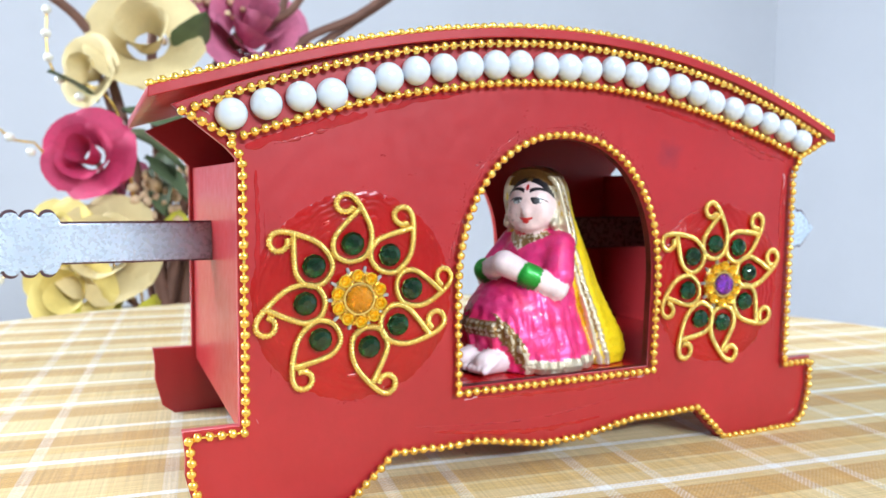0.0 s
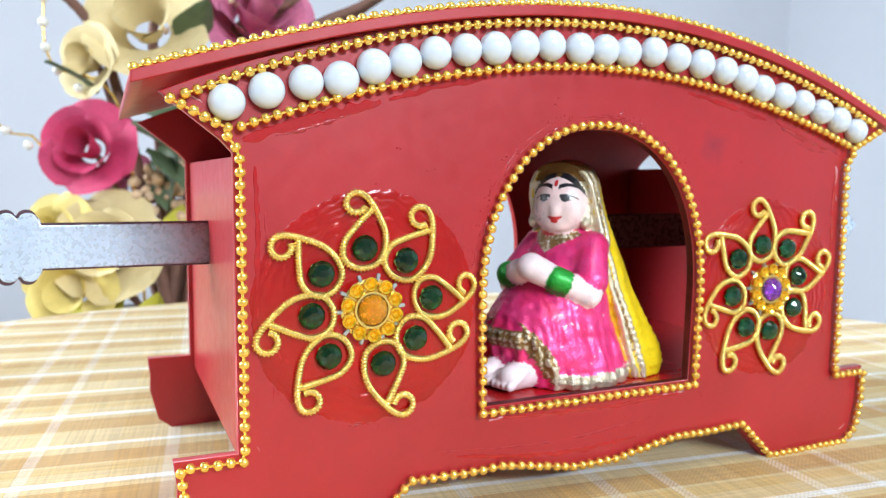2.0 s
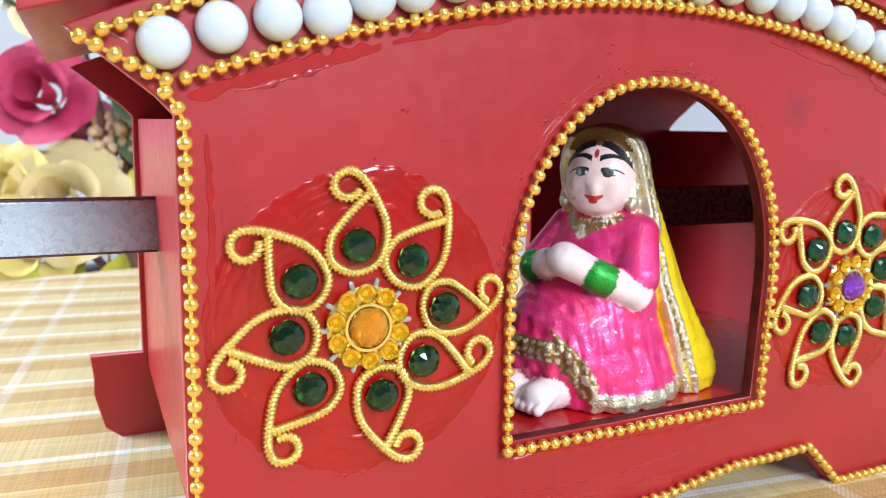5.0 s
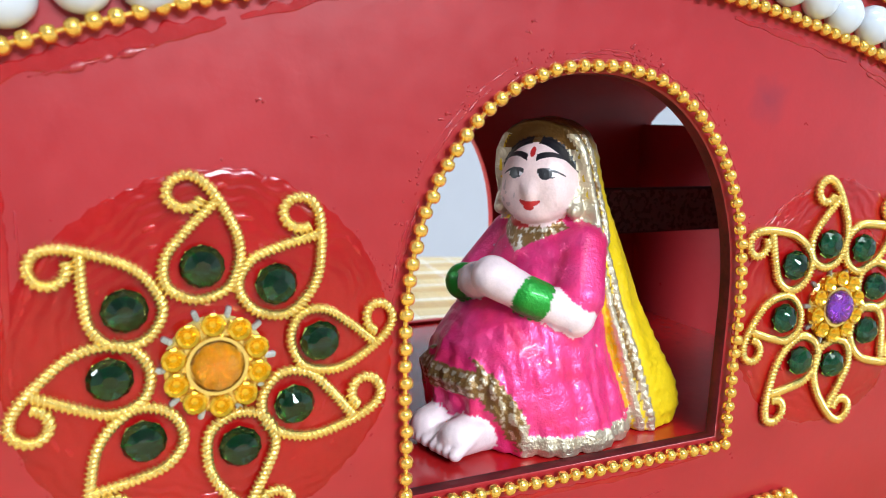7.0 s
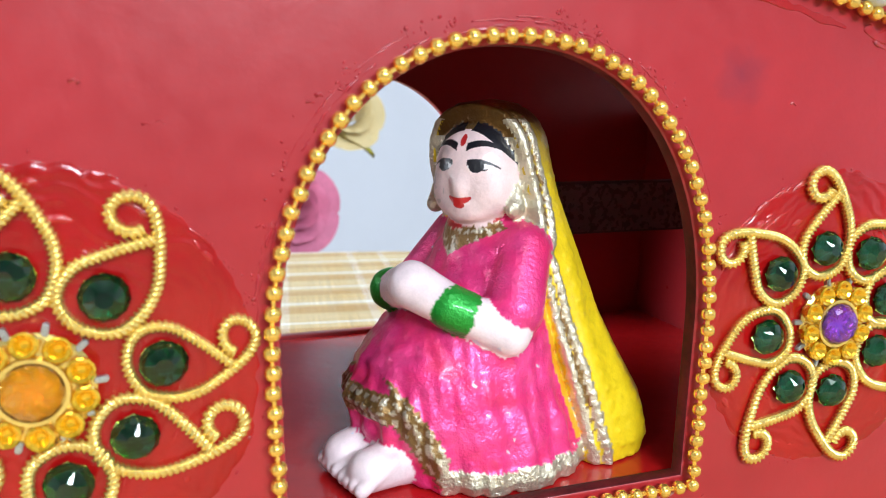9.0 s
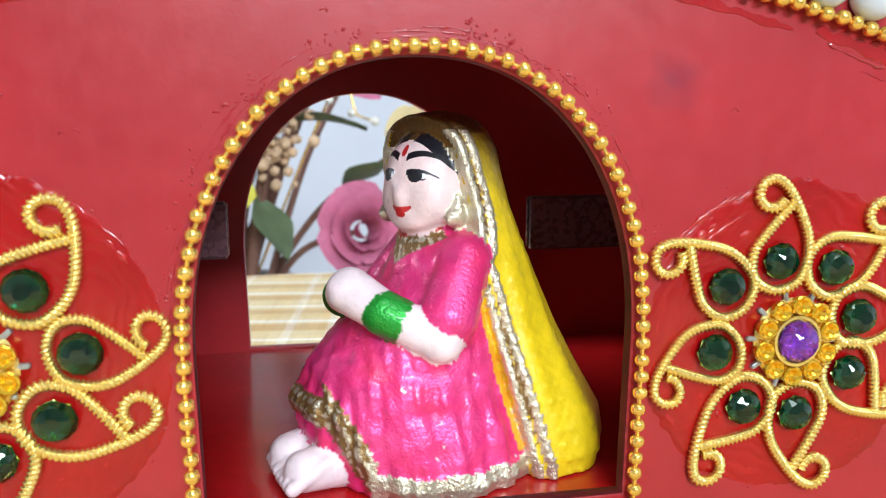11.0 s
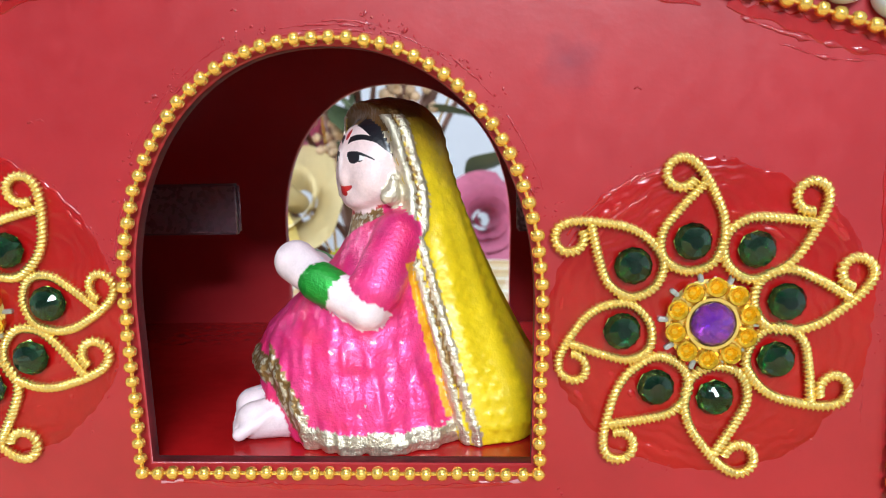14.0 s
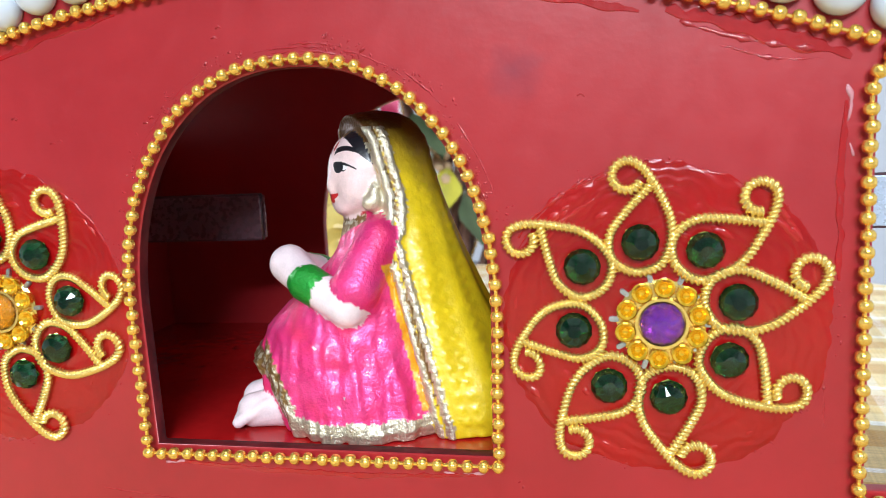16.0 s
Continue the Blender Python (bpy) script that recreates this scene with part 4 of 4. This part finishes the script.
def ridge(name, pts, width, seed, label=""):
    """An uneven raised streak of dried glue under the paint."""
    line = smooth_line([(x, 0.0, z) for x, z in pts], 0.0007)
    rnd = random.Random(seed)
    radii = [width * max(0.12, 0.45 + 1.1 * noise.noise(Vector((i * 0.31, seed * 3.7, 0)))) * (0.2 if rnd.random() < 0.12 else 1) * math.sin(math.pi * (i + 0.5) / len(line)) ** 0.3 for i in range(len(line))]
    line = [p + Vector((rnd.uniform(-1, 1), 0, rnd.uniform(-1, 1))) * 0.00012 for p in line]
    bm = tube(bmesh.new(), line, radii, 7)
    bmesh.ops.scale(bm, vec=(1, 0.55, 1), verts=bm.verts)
    return part(name, bm, GLUE, palanquin, label, True)


rnd = random.Random(7)
for k in range(26):
    arc = window(rnd.choice((0.0022, 0.0026, 0.0030, 0.0034, 0.0040)))
    a = rnd.randrange(1, 36)
    piece = arc[a:a + rnd.randrange(2, 6)]
    ridge("glue_ridge", piece, rnd.uniform(0.00018, 0.0005), k + 1)
ridge("glue_ridge", [(-0.046, 0.0185), (-0.02, 0.0165), (0.0, 0.0168), (0.022, 0.0192)], 0.0003, 9)
ridge("glue_ridge", [(-0.084, 0.0945), (-0.075, 0.0972), (-0.066, 0.1003)], 0.0007, 11)
ridge("glue_ridge", [(0.066, 0.1015), (0.078, 0.0975), (0.09, 0.0955)], 0.0008, 13)
ridge("glue_ridge", [(0.072, 0.0975), (0.080, 0.0950), (0.087, 0.0945)], 0.0005, 14)
for s, x in ((-1, -0.0866), (1, 0.0898)):
    ridge("glue_ridge", [(x, 0.0780), (x + 0.0001, 0.0720), (x, 0.0655)], 0.00035, 20 + s)
    ridge("glue_ridge", [(x - 0.0013 * s, 0.0450), (x - 0.0013 * s, 0.0360)], 0.0003, 30 + s)
for k, (x, z) in enumerate(((-0.0285, 0.0903), (-0.0274, 0.0912), (-0.0562, 0.0924), (-0.047, 0.0878), (-0.0135, 0.1045), (-0.0125, 0.1062), (0.05, 0.091), (-0.0485, 0.0875))):
    ridge("paint_crumb", [(x, z), (x + 0.0006, z + 0.0003), (x + 0.0012, z - 0.0001)], 0.0004, 40 + k)

# wet red paint that ran out beside the chains
WET = shade("wet_red_streak", (0.36, 0.008, 0.010), 0.16, 0, 0.2, 90, 0.22, 500, 0.5, 0.5, 0.0005)


def streak(pts, width, seed):
    """A thin uneven film of paint along a line."""
    line = smooth_line([(x, 0.0, z) for x, z in pts], 0.0006)
    bm = bmesh.new()
    rows = []
    for i, p in enumerate(line):
        t = (line[min(i + 1, len(line) - 1)] - line[max(i - 1, 0)]).normalized()
        side = Vector((-t.z, 0, t.x))
        end = math.sin(math.pi * (i + 0.5) / len(line)) ** 0.4
        wide = [width * end * (0.6 + 0.8 * noise.noise(Vector((i * f, seed, k)))) + 0.0001 for k, f in ((0, 0.13), (5, 0.3))]
        rows.append([bm.verts.new(p + side * d + Vector((0, y, 0))) for d, y in ((-wide[0], 0.00002), (-wide[0] * 0.8, -0.00014), (wide[1] * 0.8, -0.00014), (wide[1], 0.00002))])
    for a, b in zip(rows, rows[1:]):
        for k in range(3):
            bm.faces.new((a[k], a[k + 1], b[k + 1], b[k]))
    return part("paint_streak", bm, WET, palanquin)


streak([(-0.091, 0.0935), (-0.083, 0.0962), (-0.072, 0.0995), (-0.060, 0.1030)], 0.0022, 1)
streak([(-0.058, 0.1035), (-0.045, 0.1075), (-0.032, 0.1100)], 0.0011, 2)
streak([(0.064, 0.1035), (0.074, 0.1005), (0.084, 0.0972), (0.091, 0.0945)], 0.0021, 3)
streak([(0.030, 0.1098), (0.045, 0.1070), (0.060, 0.1035)], 0.0010, 4)
streak([(-0.0885, 0.0880), (-0.0882, 0.0740), (-0.0885, 0.0600)], 0.0008, 5)
streak([(0.0905, 0.0880), (0.0900, 0.0760), (0.0902, 0.0600)], 0.0008, 6)
streak([(-0.040, 0.0165), (-0.022, 0.0140), (-0.004, 0.0128), (0.016, 0.0140)], 0.0009, 7)
streak([(-0.030, 0.0250), (-0.010, 0.0240), (0.012, 0.0238), (0.032, 0.0248)], 0.0007, 8)

# a crust of small paint crumbs round the window's arch and along the painted rounds
rnd = random.Random(21)
bm = bmesh.new()
spots = []
for k in range(420):
    arc = window(rnd.uniform(0.0021, 0.0052))
    x, z = rnd.choice(arc)[:2]
    spots.append((x, z))
for cx, cz, size in ((-0.0627, 0.0554, 0.0272), (0.0631, 0.0534, 0.0266)):
    for k in range(160):
        g, r = rnd.uniform(0, 6.28), size * (1 + rnd.gauss(0, 0.025))
        spots.append((cx + r * math.cos(g), cz + r * math.sin(g)))
for x, z in spots:
    x, z = x + rnd.uniform(-0.0012, 0.0012), z + rnd.uniform(-0.0012, 0.0012)
    if noise.noise(Vector((x * 130, z * 130, 4.0))) < 0.0:
        continue
    s = rnd.uniform(0.0001, 0.00022) * (1.8 if rnd.random() < 0.08 else 1)
    bmesh.ops.create_icosphere(bm, subdivisions=1, radius=1, matrix=Matrix.Translation((x, 0, z)) @ Matrix.Rotation(rnd.uniform(0, 3), 4, "Y") @ Matrix.Diagonal((s * rnd.uniform(1, 2.6), s * 0.6, s, 1)))
part("paint_crust", bm, GLUE, palanquin, "crumbs of dried red paint", True)

HOT_GLUE = shade("clear_hot_glue", (0.55, 0.25, 0.28), 0.12, 0, 0.1, 200, 0.3, 900, 0.6)
for k, pts in enumerate((((0.0905, 0.0905), (0.0912, 0.0880), (0.0908, 0.0850)), ((0.0912, 0.0815), (0.0918, 0.0795)), ((-0.0885, 0.0250), (-0.0890, 0.0262)), ((-0.0990, 0.1010), (-0.1030, 0.1030)), ((0.0330, 0.0255), (0.0290, 0.0248), (0.0250, 0.0251)), ((-0.0310, 0.0245), (-0.0270, 0.0250)), ((0.0985, 0.0045), (0.1015, 0.0062)))):
    ridge("glue_blob", pts, 0.0006, 60 + k).data.materials[0] = HOT_GLUE

# wet brush strokes at the border of the two painted rounds
for cx, cz, size, seed in ((-0.0627, 0.0554, 0.0272, 70), (0.0631, 0.0534, 0.0266, 90)):
    rnd = random.Random(seed)
    for k in range(46):
        r0, g0, span = size * (1.0 - 0.45 * rnd.random() ** 1.5), rnd.uniform(0, 6.28) if k % 2 else rnd.uniform(0.3, 2.9), rnd.uniform(0.15, 0.6)
        drift = rnd.uniform(-0.0012, 0.0012)
        arc = [(cx + (r0 + drift * q) * math.cos(g0 + span * q), cz + (r0 + drift * q) * math.sin(g0 + span * q)) for q in (0, 0.33, 0.67, 1)]
        ridge("paint_stroke", arc, rnd.uniform(0.00035, 0.0009), seed + k).data.materials[0] = RED_SWIRL

# ---- the tall vase of artificial flowers behind the table ----
CREAM = shade("cream_petal", (0.63, 0.51, 0.26), 0.7, 0, 0.12, 40, 0.2, 300)
PALE = shade("pale_yellow_petal", (0.64, 0.51, 0.16), 0.7, 0, 0.15, 40, 0.2, 300)
PINK = shade("pink_petal", (0.58, 0.16, 0.27), 0.7, 0, 0.3, 30, 0.2, 300)
ROSE = shade("rose_petal", (0.46, 0.03, 0.10), 0.7, 0, 0.35, 30, 0.2, 300)
LEAF = shade("green_leaf", (0.09, 0.13, 0.06), 0.6, 0, 0.3, 40, 0.2, 300)
LIME = shade("yellow_green_leaf", (0.50, 0.46, 0.04), 0.6, 0, 0.25, 40, 0.2, 300)
TWIG = shade("brown_twig", (0.16, 0.075, 0.05), 0.7, 0, 0.25, 80)
DRIED = shade("dried_blossom", (0.60, 0.42, 0.26), 0.8, 0, 0.25, 80)
VASE = shade("dark_vase", (0.03, 0.018, 0.014), 0.3, 0, 0.2, 20, 0, 0, 0.4)
GLASSY = shade("clear_bead", (0.75, 0.74, 0.66), 0.08, 0, 0.05, 100, 0, 0, 1.0)

MOUTH = Vector((-0.073, 0.487, -0.0885))
vase = tagged(new("floor_vase"), "tall dark glossy floor vase holding artificial flowers", "vase")
vase.location = (MOUTH.x, MOUTH.y, FLOOR_Z)
part("vase_body", lathe(bmesh.new(), [(0.055, 0.0), (0.065, 0.02), (0.06, 0.12), (0.075, 0.35), (0.07, 0.52), (0.042, 0.64), (0.044, 0.70)], 32, axis="Z"), VASE, vase, "", True)
part("vase_rim", lathe(bmesh.new(), [(0.036, 0.66), (0.0445, 0.7005), (0.052, 0.715), (0.053, 0.725), (0.046, 0.722), (0.034, 0.6605)], 32, axis="Z"), VASE, vase, "", True)
planted = random.Random(5)


def sprig(name, label, category):
    """A thing that stands in the vase; its parts are laid out from the vase's mouth."""
    ob = tagged(new(name), label, category, "sprigs in the vase")
    ob.location = MOUTH + Vector((planted.uniform(-0.02, 0.02), planted.uniform(-0.02, 0.02), 0))
    return ob


def bloom(parent, name, place, size, facing, material, layers, seed):
    """An open flower of cupped petals in rings."""
    rnd = random.Random(seed)
    bm = bmesh.new()
    for l in range(layers):
        f = (l + 1) / layers
        count = 3 + l
        for k in range(count):
            mid = 2 * math.pi * (k + 0.5 * (l % 2)) / count + rnd.uniform(-0.2, 0.2)
            half = math.pi / count * 1.7
            lean = 0.15 + 1.05 * f * rnd.uniform(0.8, 1.1)
            grid = []
            for i in range(6):
                t = i / 5
                row = []
                for j in range(7):
                    s = j / 3 - 1
                    width = math.sin(math.pi * min(1, 0.15 + t * 0.75)) ** 0.6
                    g = mid + s * half * width
                    r = size * (0.10 + f * 0.25 + t * math.sin(lean) * 0.75 * f)
                    z = size * (0.75 * t * math.cos(lean * 0.8) * (1.15 - 0.4 * f) + 0.10 * (1 - s * s) * t - 0.12 * t * t * f)
                    z += size * 0.05 * noise.noise(Vector((g * 3, t * 4, l + seed)))
                    row.append(bm.verts.new((r * math.cos(g), r * math.sin(g), z)))
                grid.append(row)
            for a, b in zip(grid, grid[1:]):
                for j in range(6):
                    bm.faces.new((a[j], a[j + 1], b[j + 1], b[j]))
    turn = Vector(facing).to_track_quat("Z", "Y").to_matrix().to_4x4()
    bmesh.ops.transform(bm, matrix=Matrix.Translation(Vector(place) - parent.location) @ turn, verts=bm.verts)
    return part(name, bm, material, parent, smooth=True)


def leaf(parent, place, length, width, facing, material, seed):
    rnd = random.Random(seed)
    bm = bmesh.new()
    rows = []
    for i in range(9):
        t = i / 8
        wd = width * math.sin(math.pi * t) ** 0.8 * (1 + 0.12 * math.sin(t * 40))
        rows.append([bm.verts.new((s * wd / 2, t * length, -0.25 * length * t * t + abs(s) * width * 0.12)) for s in (-1, -0.5, 0, 0.5, 1)])
    for a, b in zip(rows, rows[1:]):
        for j in range(4):
            bm.faces.new((a[j], a[j + 1], b[j + 1], b[j]))
    bmesh.ops.remove_doubles(bm, verts=bm.verts, dist=1e-5)
    turn = Vector(facing).to_track_quat("Y", "Z").to_matrix().to_4x4() @ Matrix.Rotation(rnd.uniform(-0.6, 0.6), 4, "Y")
    bmesh.ops.transform(bm, matrix=Matrix.Translation(Vector(place) - parent.location) @ turn, verts=bm.verts)
    return part("leaf", bm, material, parent, smooth=True)


def twig(parent, points, r0, r1, material=TWIG, name="twig"):
    line = smooth_line([Vector(p) - parent.location for p in points], 0.008)
    return part(name, tube(bmesh.new(), line, [r0 + (r1 - r0) * i / len(line) for i in range(len(line))], 7), material, parent, smooth=True)


BLOOMS = [("cream_flower", (-0.082, 0.470, 0.196), 0.046, (-0.3, -1, 0.5), CREAM, 2), ("cream_flower", (-0.121, 0.470, 0.170), 0.028, (-0.8, -0.8, 0.1), CREAM, 2),
          ("pink_rose", (-0.124, 0.462, 0.104), 0.036, (-0.5, -1, 0.3), ROSE, 3), ("pink_rose", (0.002, 0.495, 0.212), 0.054, (0.2, -1, 0.6), PINK, 4),
          ("cream_flower", (-0.113, 0.452, 0.030), 0.042, (-0.4, -1, 0.4), CREAM, 3), ("cream_flower", (-0.138, 0.450, 0.004), 0.036, (-0.5, -1, 0.0), PALE, 2),
          ("pink_rose", (0.027, 0.470, 0.014), 0.037, (0.2, -1, 0.2), PINK, 4), ("pink_rose", (-0.096, 0.495, 0.078), 0.024, (-0.2, -1, 0.2), PINK, 4),
          ("cream_flower", (-0.145, 0.470, 0.040), 0.032, (-0.6, -0.8, 0.3), PALE, 3), ("cream_flower", (0.074, 0.470, 0.084), 0.027, (0.1, -1, 0.3), CREAM, 3), ("pink_rose", (0.030, 0.520, 0.147), 0.033, (0.6, -0.8, 0.3), PINK, 4)]
LEAVES = [((-0.103, 0.454, 0.139), 0.062, 0.035, (0.9, -0.4, -0.1), LEAF), ((-0.100, 0.450, 0.122), 0.055, 0.036, (0.8, -0.5, -0.3), LEAF), ((-0.070, 0.470, 0.112), 0.058, 0.034, (-0.2, -0.5, -0.8), LEAF),
          ((-0.062, 0.462, 0.062), 0.040, 0.026, (-0.1, -0.6, -0.8), LIME), ((-0.103, 0.445, -0.002), 0.070, 0.040, (-0.7, -0.4, -0.5), LIME), ((-0.080, 0.445, -0.006), 0.070, 0.040, (-0.4, -0.6, -0.6), LIME),
          ((-0.045, 0.470, 0.139), 0.058, 0.029, (0.6, -0.5, 0.4), LEAF), ((-0.020, 0.478, 0.098), 0.058, 0.029, (0.8, -0.4, 0.1), LEAF), ((-0.120, 0.470, 0.147), 0.042, 0.025, (-0.6, -0.4, 0.6), LEAF),
          ((-0.053, 0.478, 0.040), 0.058, 0.033, (0.5, -0.6, -0.6), LEAF), ((0.052, 0.475, 0.078), 0.048, 0.026, (0.9, -0.4, -0.3), LIME), ((-0.057, 0.470, 0.181), 0.058, 0.029, (0.2, -0.6, 0.7), LEAF),
          ((-0.088, 0.452, 0.104), 0.050, 0.032, (0.7, -0.6, -0.5), LEAF), ((0.015, 0.480, 0.045), 0.050, 0.028, (0.6, -0.5, 0.6), LEAF)]
LOOKS = {"cream_flower": "cream artificial flower with open cupped petals in the vase", "pink_rose": "pink artificial rose with layered petals in the vase"}
heads = []
for k, (name, place, size, facing, material, layers) in enumerate(BLOOMS):
    flower = sprig(name, LOOKS[name], "flower")
    p, f = Vector(place), Vector(facing).normalized()
    bloom(flower, "flower_head", place, size, facing, material, layers, k)
    twig(flower, [flower.location, (flower.location + p) / 2 + Vector((0, 0.01, 0.03)), p - f * 0.004], 0.0034, 0.0024, TWIG, "stem")
    heads.append((p, flower))
# every leaf belongs to the flower that it grows nearest to
for k, (place, length, width, facing, material) in enumerate(LEAVES):
    owner = min(heads, key=lambda h: (h[0] - Vector(place)).length)[1]
    leaf(owner, place, length, width, facing, material, k)
for tips in (((-0.111, 0.479, 0.172), (-0.165, 0.47, 0.239), (-0.211, 0.47, 0.297)), ((-0.02, 0.487, 0.181), (0.038, 0.47, 0.239), (0.071, 0.47, 0.313)), ((0.013, 0.487, 0.172), (0.104, 0.479, 0.243), (0.187, 0.47, 0.305)),
             ((-0.028, 0.487, 0.181), (0.026, 0.479, 0.23), (0.03, 0.47, 0.313)), ((-0.078, 0.487, 0.181), (-0.062, 0.479, 0.255), (-0.07, 0.47, 0.313)), ((0.005, 0.495, 0.147), (0.146, 0.487, 0.272), (0.204, 0.47, 0.338))):
    branch = sprig("dry_branch", "bare brown dry branch standing in the vase", "branch")
    twig(branch, [branch.location, *tips], 0.006, 0.003, TWIG, "twig")


def cluster(parent, name, place, spread, radius, count, material, seed):
    """A loose head of small dried blossoms, or beads on a wire."""
    rnd = random.Random(seed)
    bm = bmesh.new()
    for _ in range(count):
        c = Vector((rnd.gauss(0, spread[0]), rnd.gauss(0, spread[1]), rnd.gauss(0, spread[2])))
        bmesh.ops.create_icosphere(bm, subdivisions=1, radius=radius * rnd.uniform(0.6, 1.3), matrix=Matrix.Translation(Vector(place) - parent.location + c))
    return tagged(part(name, bm, material, parent, smooth=True), kind="stuff")


for place, spread, count in (((-0.036, 0.470, 0.094), (0.010, 0.010, 0.022), 90), ((-0.045, 0.487, 0.239), (0.025, 0.012, 0.015), 80), ((-0.080, 0.462, 0.076), (0.014, 0.010, 0.010), 60)):
    dried = sprig("dried_flower", "beige dried flower head of tiny blossoms in the vase", "flower")
    twig(dried, [dried.location, (dried.location + Vector(place)) / 2, place], 0.003, 0.002, TWIG, "stem")
    cluster(dried, "blossoms", place, spread, 0.0042, count, DRIED, count)
for points in (((-0.153, 0.47, 0.098), (-0.178, 0.462, 0.116), (-0.219, 0.454, 0.152)), ((-0.128, 0.47, 0.015), (-0.169, 0.454, 0.023), (-0.203, 0.445, 0.002)), ((-0.103, 0.47, 0.131), (-0.149, 0.462, 0.167), (-0.153, 0.462, 0.214)), ((0.005, 0.47, 0.114), (0.026, 0.462, 0.102), (0.038, 0.454, 0.098))):
    spray = sprig("bead_spray", "gold wire spray with clear glass beads in the vase", "spray")
    twig(spray, [spray.location, *points], 0.0012, 0.0008, GOLD, "wire")
    for p in smooth_line(points, 0.017):
        bm = bmesh.new()
        bmesh.ops.create_icosphere(bm, subdivisions=2, radius=0.0036, matrix=Matrix.Translation(p - spray.location))
        part("glass_bead", bm, GLASSY, spray, smooth=True)
